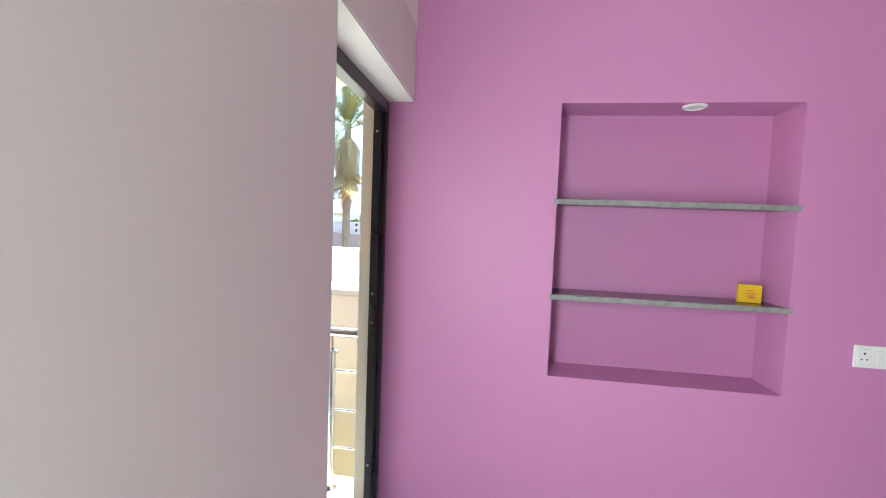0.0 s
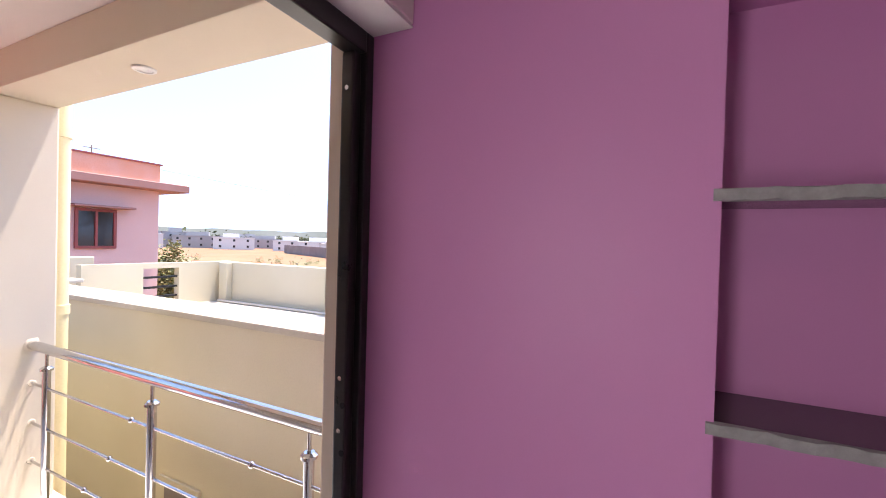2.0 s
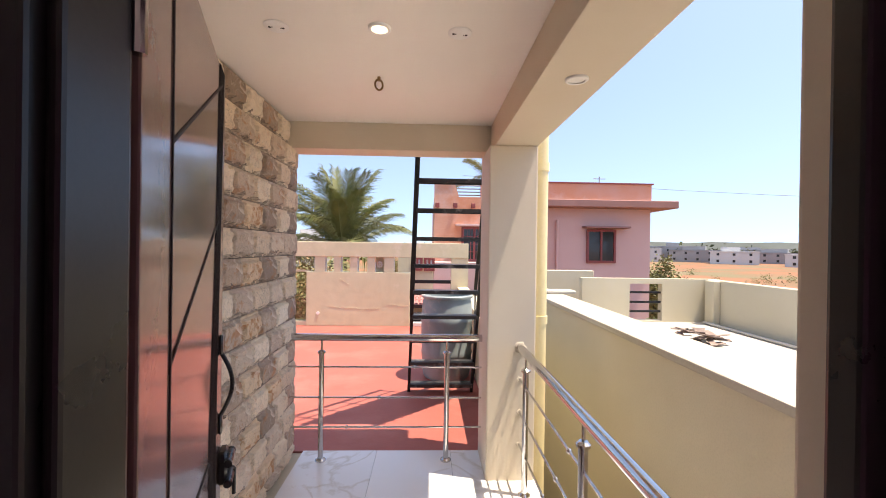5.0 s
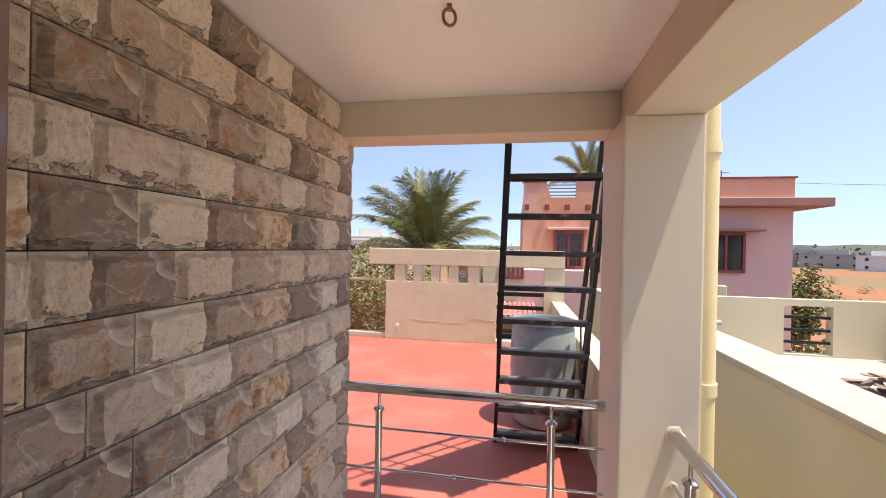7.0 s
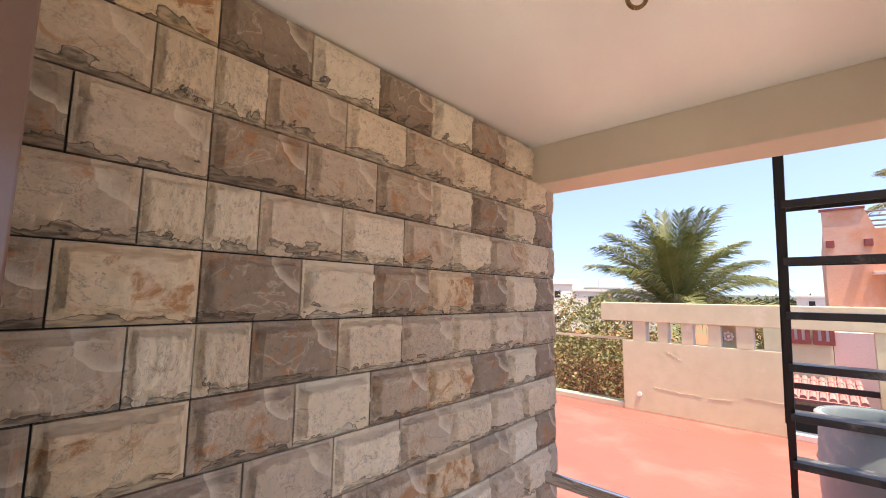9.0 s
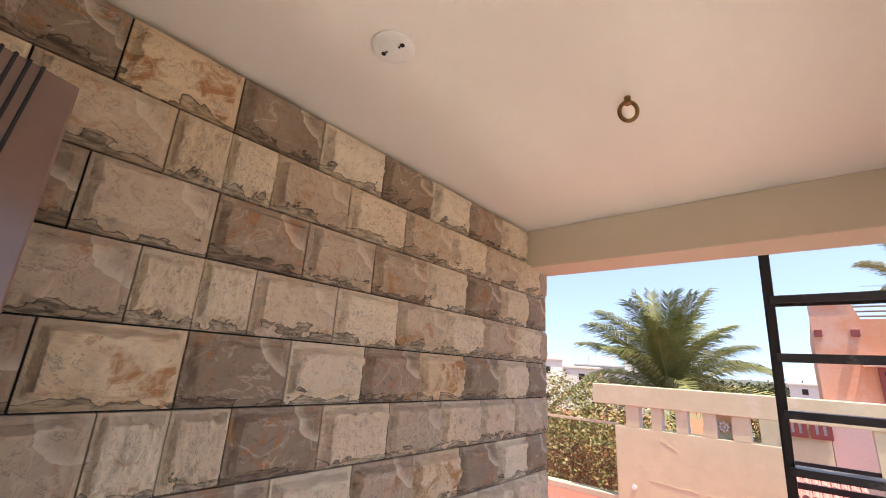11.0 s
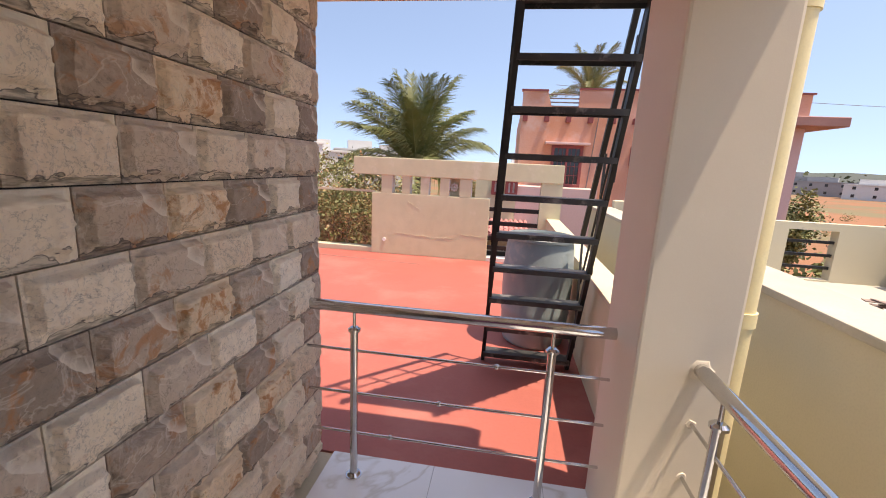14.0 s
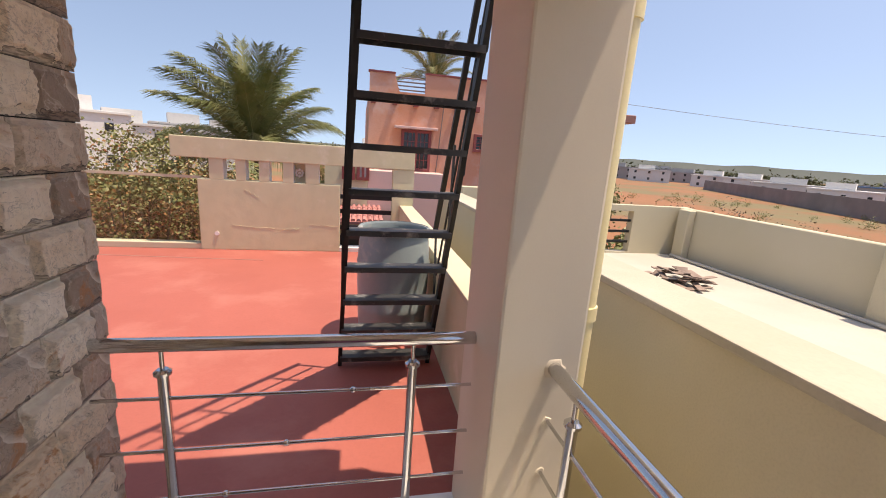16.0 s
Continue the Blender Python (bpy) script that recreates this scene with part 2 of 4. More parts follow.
M = {
    "cream": material("cream_wall_paint", (0.70, 0.625, 0.50), 0.6, colour2=(0.68, 0.60, 0.475), scale=1.2, fine=160, bump=0.12, dist=0.002, grain=0.1),
    "cream_out": material("cream_exterior_paint", (0.59, 0.53, 0.395), 0.75, colour2=(0.55, 0.49, 0.35), scale=0.9, fine=90, bump=0.3, dist=0.004),
    "ceiling": material("white_ceiling_paint", (0.84, 0.81, 0.76), 0.6, colour2=(0.82, 0.785, 0.735), scale=1.1, fine=140, bump=0.1, dist=0.002, grain=0.1),
    "purple": material("purple_wall_paint", (0.55, 0.23, 0.45), 0.5, colour2=(0.53, 0.22, 0.435), scale=1.0, fine=220, bump=0.04, dist=0.001, grain=0.1),
    "beige": material("beige_wall_paint", (0.68, 0.645, 0.595), 0.6, colour2=(0.665, 0.63, 0.58), scale=1.0, fine=220, bump=0.04, dist=0.001, grain=0.1),
    "white": material("white_paint", (0.80, 0.78, 0.74), 0.5, scale=2, fine=120, bump=0.08, dist=0.002, grain=0.1),
    "plastic": material("white_plastic", (0.82, 0.82, 0.80), 0.3, colour2=(0.80, 0.80, 0.78), scale=8, fine=200, bump=0.0),
    "frame": material("black_painted_wood", (0.012, 0.011, 0.011), 0.28, colour2=(0.018, 0.016, 0.015), scale=5, fine=90, bump=0.1, dist=0.001),
    "door": material("dark_polished_wood", (0.21, 0.135, 0.108), 0.14, colour2=(0.165, 0.102, 0.08), scale=4, fine=60, bump=0.08, dist=0.001),
    "groove": material("dark_groove", (0.008, 0.006, 0.005), 0.6, bump=0.0),
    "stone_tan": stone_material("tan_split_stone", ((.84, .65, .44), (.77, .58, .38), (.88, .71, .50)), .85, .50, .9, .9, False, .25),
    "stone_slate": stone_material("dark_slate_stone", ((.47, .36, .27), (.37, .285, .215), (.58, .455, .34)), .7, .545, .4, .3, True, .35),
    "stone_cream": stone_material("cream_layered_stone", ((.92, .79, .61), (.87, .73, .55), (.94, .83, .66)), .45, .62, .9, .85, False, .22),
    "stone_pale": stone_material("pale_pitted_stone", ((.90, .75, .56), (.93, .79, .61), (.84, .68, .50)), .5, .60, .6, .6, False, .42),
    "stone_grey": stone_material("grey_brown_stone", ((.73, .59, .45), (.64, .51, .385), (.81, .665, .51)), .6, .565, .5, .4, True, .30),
    "grout": material("dark_grout", (0.05, 0.043, 0.036), 0.9, scale=6, fine=120, bump=0.3),
    "marble": marble_material(),
    "steel": material("polished_steel", (0.62, 0.61, 0.60), 0.10, 1.0, colour2=(0.58, 0.57, 0.56), scale=9, fine=140, bump=0.02, dist=0.001),
    "iron": material("black_painted_iron", (0.006, 0.006, 0.006), 0.5, colour2=(0.012, 0.011, 0.010), scale=6, fine=110, bump=0.2, dist=0.001,
                     stain=(0.07, 0.066, 0.062), stain_scale=5, stain_at=0.66),
    "tread": material("dusty_black_iron", (0.03, 0.03, 0.031), 0.45, colour2=(0.05, 0.05, 0.05), scale=4, fine=90, bump=0.2, dist=0.001,
                      stain=(0.22, 0.21, 0.20), stain_scale=6, stain_at=0.55),
    "red": material("red_oxide_floor", (0.40, 0.112, 0.087), 0.62, colour2=(0.36, 0.098, 0.075), scale=0.9, fine=45, bump=0.25, dist=0.003,
                    stain=(0.43, 0.145, 0.115), stain_scale=0.7, stain_at=0.5),
    "drum": material("blue_grey_plastic", (0.26, 0.315, 0.325), 0.42, colour2=(0.21, 0.25, 0.26), scale=2.5, fine=70, bump=0.15, dist=0.002,
                     stain=(0.42, 0.38, 0.345), stain_scale=2.0, stain_at=0.56),
    "peach": material("peach_plaster", (0.62, 0.575, 0.395), 0.8, colour2=(0.58, 0.535, 0.355), scale=1.2, fine=5, bump=0.22, dist=0.02,
                      stain=(0.70, 0.635, 0.50), stain_scale=1.5, stain_at=0.57),
    "pink": material("pink_house_paint", (0.67, 0.46, 0.425), 0.8, colour2=(0.64, 0.43, 0.395), scale=0.5, fine=25, bump=0.3, dist=0.01),
    "orange": material("weathered_orange_paint", (0.64, 0.285, 0.165), 0.8, colour2=(0.62, 0.35, 0.27), scale=0.7, fine=25, bump=0.3, dist=0.01,
                       stain=(0.63, 0.41, 0.34), stain_scale=0.6, stain_at=0.52),
    "maroon": material("maroon_paint", (0.27, 0.06, 0.055), 0.5, scale=3, fine=60, bump=0.1),
    "slab": material("dull_pink_slab", (0.36, 0.19, 0.165), 0.8, scale=1, fine=30, bump=0.2),
    "roof_white": material("white_roof_coating", (0.50, 0.48, 0.43), 0.8, colour2=(0.43, 0.40, 0.345), scale=0.6, fine=40, bump=0.3, dist=0.004,
                           stain=(0.47, 0.43, 0.35), stain_scale=0.5, stain_at=0.55),
    "coping": material("worn_coping", (0.50, 0.455, 0.375), 0.85, colour2=(0.44, 0.40, 0.32), scale=1.5, fine=50, bump=0.4, dist=0.005),
    "pipe": material("pale_yellow_pipe", (0.78, 0.68, 0.40), 0.35, colour2=(0.75, 0.64, 0.36), scale=4, fine=90, bump=0.05),
    "bronze": material("aged_brass", (0.30, 0.20, 0.09), 0.35, 1.0, scale=20, fine=200, bump=0.1, dist=0.001),
    "granite": material("dark_granite", (0.055, 0.045, 0.05), 0.18, colour2=(0.075, 0.065, 0.068), scale=40, fine=220, bump=0.05),
    "granite_edge": material("rough_cut_granite", (0.30, 0.30, 0.29), 0.7, colour2=(0.22, 0.22, 0.215), scale=30, fine=180, bump=0.4, dist=0.002),
    "yellow": material("yellow_card", (0.80, 0.52, 0.02), 0.4, scale=6, fine=100, bump=0.0),
    "orange_ink": material("orange_ink", (0.72, 0.27, 0.06), 0.5, bump=0.0),
    "soil": material("red_soil", (0.28, 0.125, 0.058), 0.95, colour2=(0.20, 0.11, 0.055), scale=0.05, fine=2.5, bump=0.6, dist=0.05,
                     stain=(0.17, 0.14, 0.07), stain_scale=0.05, stain_at=0.48),
    "grey_wall": material("grey_block_wall", (0.24, 0.20, 0.19), 0.9, scale=0.3, fine=4, bump=0.3, dist=0.02),
    "far_white": material("white_house_paint", (0.62, 0.62, 0.60), 0.8, colour2=(0.62, 0.61, 0.60), scale=0.12, fine=3, bump=0.1, vary=0.15),
    "far_grey": material("grey_house_paint", (0.36, 0.36, 0.365), 0.8, scale=0.12, fine=3, bump=0.1, vary=0.2),
    "far_blue": material("blue_sheet_roof", (0.10, 0.20, 0.36), 0.5, scale=0.2, fine=3, bump=0.1),
    "window": material("dark_window_glass", (0.03, 0.035, 0.04), 0.08, scale=3, fine=20, bump=0.0),
    "glass": glass_material(),
    "palm": leaf_material("coconut_leaf", (0.115, 0.145, 0.042), (0.235, 0.235, 0.10)),
    "palm_dry": leaf_material("dry_palm_leaf", (0.34, 0.24, 0.10), (0.26, 0.19, 0.08)),
    "leaf": leaf_material("olive_leaf", (0.17, 0.19, 0.06), (0.26, 0.25, 0.10)),
    "leaf_dry": leaf_material("dry_yellow_leaf", (0.27, 0.26, 0.09), (0.21, 0.17, 0.07)),
    "leaf_red": leaf_material("russet_leaf", (0.33, 0.13, 0.045), (0.26, 0.16, 0.06)),
    "bark": material("grey_bark", (0.20, 0.16, 0.12), 0.9, scale=6, fine=40, bump=0.6, dist=0.01),
    # distance haze is mixed into the hills' base colour
    "hill": material("hazy_wooded_hill", (0.10, 0.115, 0.11), 0.95, colour2=(0.075, 0.09, 0.078), scale=0.006, fine=0.05, bump=0.0),
    "scrub": material("dark_scrub_foliage", (0.06, 0.075, 0.03), 0.9, colour2=(0.10, 0.11, 0.05), scale=0.5, fine=4, bump=0.3, dist=0.1, vary=0.2),
    "roof_tile": material("faded_pink_tiles", (0.50, 0.22, 0.20), 0.8, scale=2, fine=25, bump=0.3, vary=0.12),
    "slate": material("broken_slate", (0.20, 0.14, 0.115), 0.8, colour2=(0.30, 0.23, 0.19), scale=5, fine=60, bump=0.3, vary=0.3),
    "black": material("matt_black", (0.01, 0.01, 0.01), 0.9, bump=0.0),
    "emit": material("warm_lamp_diffuser", (0.85, 0.82, 0.75), 0.4, bump=0.0),
}
M["emit"].node_tree.nodes["Principled BSDF"].inputs["Emission Color"].default_value = (1.0, 0.86, 0.62, 1)
M["emit"].node_tree.nodes["Principled BSDF"].inputs["Emission Strength"].default_value = 1.6


# ---- mesh helpers ----
def bx(bm, x0, x1, y0, y1, z0, z1, bevel=0.0, seg=1):
    r = bmesh.ops.create_cube(bm, size=1, matrix=Matrix.Translation(((x0 + x1) / 2, (y0 + y1) / 2, (z0 + z1) / 2))
                              @ Matrix.Diagonal((abs(x1 - x0), abs(y1 - y0), abs(z1 - z0), 1)))
    if bevel:
        es = list({e for v in r["verts"] for e in v.link_edges})
        bmesh.ops.bevel(bm, geom=es, offset=bevel, segments=seg, profile=0.6, affect='EDGES')
    return bm


def rod(bm, p, q, r, r2=None, seg=14):
    p, q = Vector(p), Vector(q)
    turn = (q - p).to_track_quat('Z', 'Y').to_matrix().to_4x4()
    bmesh.ops.create_cone(bm, cap_ends=True, segments=seg, radius1=r, radius2=r if r2 is None else r2, depth=(q - p).length,
                          matrix=Matrix.Translation((p + q) / 2) @ turn)
    return bm


def ball(bm, c, r, sub=2):
    bmesh.ops.create_icosphere(bm, subdivisions=sub, radius=r, matrix=Matrix.Translation(c))
    return bm


def lathe(bm, profile, seg=32):
    """Turns a list of (radius, z) round the z axis."""
    rings = [[bm.verts.new((r * math.cos(2 * math.pi * i / seg), r * math.sin(2 * math.pi * i / seg), z)) for i in range(seg)] for r, z in profile]
    for a, b in zip(rings, rings[1:]):
        for i in range(seg):
            bm.faces.new((a[i], a[(i + 1) % seg], b[(i + 1) % seg], b[i]))
    bmesh.ops.recalc_face_normals(bm, faces=bm.faces)
    return bm


def plank(bm, p, q, w, t, side=(1, 0, 0)):
    """A flat bar from p to q, w wide along the direction side, t thick."""
    p, q = Vector(p), Vector(q)
    z = (q - p).normalized()
    x = (Vector(side) - z * z.dot(Vector(side))).normalized()
    y = z.cross(x)
    m = Matrix((x, y, z)).transposed().to_4x4()
    bmesh.ops.create_cube(bm, size=1, matrix=Matrix.Translation((p + q) / 2) @ m @ Matrix.Diagonal((w, t, (q - p).length, 1)))
    return bm


def mesh_of(name, bm, mat, smooth=False):
    me = bpy.data.meshes.new(name)
    bm.to_mesh(me)
    bm.free()
    me.materials.append(mat)
    if smooth:
        me.shade_smooth()
        me.set_sharp_from_angle(angle=radians(38))
    return me


def part(name, bm, mat, parent, label="", smooth=False):
    ob = new(name, mesh_of(name, bm, mat, smooth))
    ob.parent = parent
    if label:
        tagged(ob, label)
    return ob


def thing(name, x, y, z, label, category, group="", kind="", rz=0.0):
    ob = new(name)
    ob.empty_display_size = 0.1
    ob.matrix_world = pose(x, y, z, 0, 0, rz)
    return tagged(ob, label, category, group, kind)


def solid(name, bm, mat, label, category, smooth=False, kind="", group=""):
    return tagged(new(name, mesh_of(name, bm, mat, smooth)), label, category, group, kind)


def block(name, x0, x1, y0, y1, z0, z1, mat, label, bevel=0.006):
    return solid(name, bx(bmesh.new(), x0, x1, y0, y1, z0, z1, bevel, 2), M[mat], label, name.rstrip("_0123456789").replace("_", " "), kind="structure")


B = bmesh.new

# ---- ground, field and distance ----
GZ = -3.4
bm = B()
for i in range(25):
    for j in range(25):
        def gp(k):
            t = (k - 12.5) / 12.5
            return 2400 * t * abs(t) ** 1.6
        x0, x1, y0, y1 = gp(i), gp(i + 1), gp(j), gp(j + 1)
        bm.faces.new([bm.verts.new((x, y, GZ)) for x, y in ((x0, y0), (x1, y0), (x1, y1), (x0, y1))])
bmesh.ops.remove_doubles(bm, verts=bm.verts, dist=0.01)
solid("ground", bm, M["soil"], "dry red soil of an open field", "ground", kind="structure")

rnd = random.Random(5)
bm = B()
n = 160
vs = []
for i in range(n + 1):
    a = radians(-75 + 200 * i / n)
    h = 8 + 10 * noise.noise((i * 0.07, 0, 3)) + 5 * noise.noise((i * 0.31, 1, 3)) + 1.5 * noise.noise((i * 1.3, 1, 3))
    if 20 < math.degrees(a) < 75:
        h += 16
    p = (1500 * math.sin(a), 1500 * math.cos(a))
    vs.append((bm.verts.new((p[0], p[1], GZ)), bm.verts.new((p[0] * 1.05, p[1] * 1.05, GZ + max(h, 3) + 10))))
for (a, b), (c, d) in zip(vs, vs[1:]):
    bm.faces.new((a, c, d, b))
solid("backdrop", bm, M["hill"], "low hazy wooded hills along the horizon", "backdrop", kind="structure")


def clump_field(name, places, mat, label, leaf=0.5, count=26):
    """Low shrubs far off: many small leaf faces to a clump, all in one mesh."""
    verts, faces = [], []
    r = random.Random(len(places))
    for x, y, z, s in places:
        for _ in range(count):
            c = Vector((x + r.gauss(0, .35) * s, y + r.gauss(0, .35) * s, z + abs(r.gauss(.4, .28)) * s))
            a, b = Vector((r.uniform(-1, 1), r.uniform(-1, 1), r.uniform(-1, 1))) * leaf * s, Vector((r.uniform(-1, 1), r.uniform(-1, 1), r.uniform(-.6, 1))) * leaf * s
            k = len(verts)
            verts += [c - a * .5, c + b * .4, c + a * .5, c - b * .4]
            faces.append((k, k + 1, k + 2, k + 3))
    me = bpy.data.meshes.new(name)
    me.from_pydata([tuple(v) for v in verts], [], faces)
    me.materials.append(mat)
    return tagged(new(name, me), label, "shrubs", kind="stuff")


def polar(deg, d):
    return 1 + d * math.sin(radians(deg)), 2 + d * math.cos(radians(deg))


spots = []
for _ in range(420):
    x, y = polar(rnd.uniform(-35, 100), rnd.uniform(230, 520))
    spots.append((x, y, GZ, rnd.uniform(4.5, 8)))
clump_field("far_trees", spots, M["scrub"], "belt of dark green trees across the far field", 0.30, 130)
spots = []
for _ in range(60):
    x, y = polar(rnd.uniform(26, 72), rnd.uniform(32, 105))
    spots.append((x, y, GZ, rnd.uniform(0.5, 1.6)))
clump_field("field_shrubs", spots, M["leaf"], "dry green shrubs scattered over the red field", 0.13, 220)
spots = []
for _ in range(10):
    x, y = polar(rnd.uniform(28, 60), rnd.uniform(36, 75))
    spots.append((x, y, GZ, rnd.uniform(1.6, 2.6)))
clump_field("bare_bushes", spots, M["bark"], "leafless grey thorn bushes in the field", 0.10, 90)


def far_building(x, y, w, d, h, mat, label, rz=0.0, storeys=2):
    t = thing("far_building", x, y, GZ, label, "building", "white houses in the distance", rz=rz)
    bm = bx(B(), -w / 2, w / 2, -d / 2, d / 2, 0, h)
    bx(bm, -w * .28, w * .12, -d * .2, d * .3, h, h + 1.7)
    bx(bm, -w / 2 - .25, w / 2 + .25, -d / 2 - .25, d / 2 + .25, h - .35, h - .1)
    part("wall", bm, M[mat], t)
    k = max(2, int(w / 4.5))
    for s in range(storeys):
        for i in range(k):
            cx, cz = -w / 2 + w * (i + .5) / k, h * (s + .5) / storeys
            part("window", bx(B(), cx - .45, cx + .45, -d / 2 - .06, -d / 2 + .05, cz - .5, cz + .5), M["window"], t)
    return t


for deg, dist, w, h, mat in ((28, 215, 16, 7.5, "far_white"), (31.5, 230, 14, 9, "far_grey"), (34, 225, 26, 7, "far_grey"), (37.5, 205, 18, 6.5, "far_white"),
                             (41.5, 235, 26, 6, "far_grey"), (44.5, 190, 17, 5.6, "far_white"), (48, 185, 19, 5.4, "far_white"),
                             (51.5, 170, 24, 4.6, "far_white"), (55.5, 150, 16, 4.2, "far_white"), (63, 140, 14, 4.4, "far_white"), (68, 170, 22, 5.5, "far_grey"),
                             (30, 330, 34, 8, "far_grey"), (39, 350, 40, 8, "far_grey"), (60, 300, 44, 6, "far_grey")):
    x, y = polar(deg, dist)
    far_building(x, y, w * .9, 9, h * .82, mat, "pale flat-roofed concrete building beyond the red field", -deg + rnd.uniform(-9, 9), 2 if h > 5 else 1)
for deg, dist, w, h in ((-25, 75, 11, 6.6), (-19.5, 90, 12, 7.4), (-15.5, 80, 10, 6.4), (-29, 70, 9, 7.6), (3, 110, 18, 6.2)):
    x, y = polar(deg, dist)
    far_building(x, y, w, 8, h, "far_white", "white flat-roofed house seen past the coconut palm", -deg + 4, 2)
x, y = polar(60, 175)
t = thing("shed", x, y, GZ, "long low shed with a blue sheet roof", "shed", rz=-57)
part("wall", bx(B(), -14, 14, -5, 5, 0, 4.2), M["far_grey"], t)
part("roof", bx(B(), -14.5, 14.5, -5.5, 5.5, 4.2, 4.6), M["far_blue"], t)
t = thing("compound_wall", 0, 0, GZ, "long grey block compound wall across the field", "wall")
for k in range(12):
    a, b = (112 - 4.4 * k, 119 - 8.4 * k), (112 - 4.4 * (k + 1), 119 - 8.4 * (k + 1))
    bm = plank(B(), (a[0], a[1], 1.5), (b[0], b[1], 1.5), 3.0, .3, side=(0, 0, 1))
    part("wall_panel", bm, M["grey_wall"], t)


# ---- palms and bushes ----
def frond(length, droop, width, seed, n=110):
    """A feather leaf: a curved midrib along +x with two rows of narrow leaflets."""
    r = random.Random(seed)
    verts, faces = [], []

    def rib(s):
        return Vector((length * s * (1 - .18 * droop * s * s), 0, length * (.42 * s - droop * .78 * s ** 2.2)))
    for i in range(12):
        a, b = rib(i / 12), rib((i + 1) / 12)
        w0, w1 = .022 * (1 - i / 12) + .004, .022 * (1 - (i + 1) / 12) + .004
        k = len(verts)
        verts += [a + Vector((0, -w0, 0)), b + Vector((0, -w1, 0)), b + Vector((0, w1, 0)), a + Vector((0, w0, 0)), a + Vector((0, 0, -2 * w0)), b + Vector((0, 0, -2 * w1))]
        faces += [(k, k + 1, k + 2, k + 3), (k, k + 4, k + 5, k + 1), (k + 3, k + 2, k + 5, k + 4)]
    for i in range(n * 2):
        s = .10 + .90 * (i // 2 + r.uniform(0, .8)) / n
        side = 1 if i % 2 else -1
        c, fwd = rib(min(s, 1)), (rib(min(s + .03, 1.02)) - rib(s - .01)).normalized()
        ln = width * (math.sin(math.pi * min(s * .74 + .20, 1)) ** .6) * r.uniform(.8, 1.12)
        lift = r.uniform(.10, .38)
        mid = c + (fwd * r.uniform(.25, .40) + Vector((0, side * r.uniform(.26, .36), lift * .45))) * ln
        tip = mid + (fwd * r.uniform(.32, .50) + Vector((0, side * r.uniform(.10, .22), -r.uniform(.15, .60)))) * ln
        ww = fwd * .021 * (width / .8)
        k = len(verts)
        verts += [c - ww * .5, c + ww * .5, mid + ww * .7, mid - ww * .7, tip]
        faces += [(k, k + 1, k + 2, k + 3), (k + 3, k + 2, k + 4)]
    me = bpy.data.meshes.new("frond")
    me.from_pydata([tuple(v) for v in verts], [], faces)
    return me


FRONDS = {}


def palm_tree(x, y, z0, zc, length, label, seed, count=26, dry=0):
    r = random.Random(seed)
    t = thing("palm_tree", x, y, z0, label, "palm tree")
    bm = B()
    hgt = zc - z0
    for i in range(9):
        a, b = i / 9, (i + 1) / 9
        rod(bm, (.12 * math.sin(a * 2), 0, hgt * a), (.12 * math.sin(b * 2), 0, hgt * b + .02), .17 - .05 * a, .15 - .05 * b, 10)
    part("trunk", bm, M["bark"], t, "ringed grey trunk")
    for i in range(count + dry):
        old = i >= count
        u = (i + .5) / count
        low = max(0, (u - .7) / .3)
        pitch = 92 - 44 * min(u / .7, 1) - 46 * low if not old else -55 - r.uniform(0, 25)
        droop = .25 + .50 * u + .25 * min(low, 1) + r.uniform(-.08, .08)
        key = (round(droop * 4), i % 3, round(length, 1))
        if key not in FRONDS:
            FRONDS[key] = [frond(length, key[0] / 4, length * .25, i + 7), 0]
        me = FRONDS[key][0]
        if not me.materials:
            me.materials.append(M["palm"])
        ob = new("frond", me)
        if old:
            ob.data = me.copy()
            ob.data.materials[0] = M["palm_dry"]
            ob["label"] = "dry brown hanging frond"
        ob.parent = t
        ob.matrix_basis = Matrix.Translation((.12 * math.sin(2) * .9, 0, hgt - .05)) @ pose(0, 0, 0, r.uniform(-12, 12), -pitch + 22, i * 137.5 + r.uniform(-12, 12)) @ Matrix.Diagonal((r.uniform(.86, 1.06) * (.86 + .44 * min(low, 1)),) * 3 + (1,))
    return t


palm_tree(-2.25, 16.0, GZ, 1.30, 4.0, "bushy green coconut palm behind the peach parapet", 3, 40)
palm_tree(4.6, 24.0, GZ, 5.3, 2.9, "green palm crown rising behind the pink house", 8, 20)
palm_tree(12.2, 5.1, GZ, 4.6, 2.4, "palm with a skirt of dry brown fronds in the next plot", 15, 18, 12)


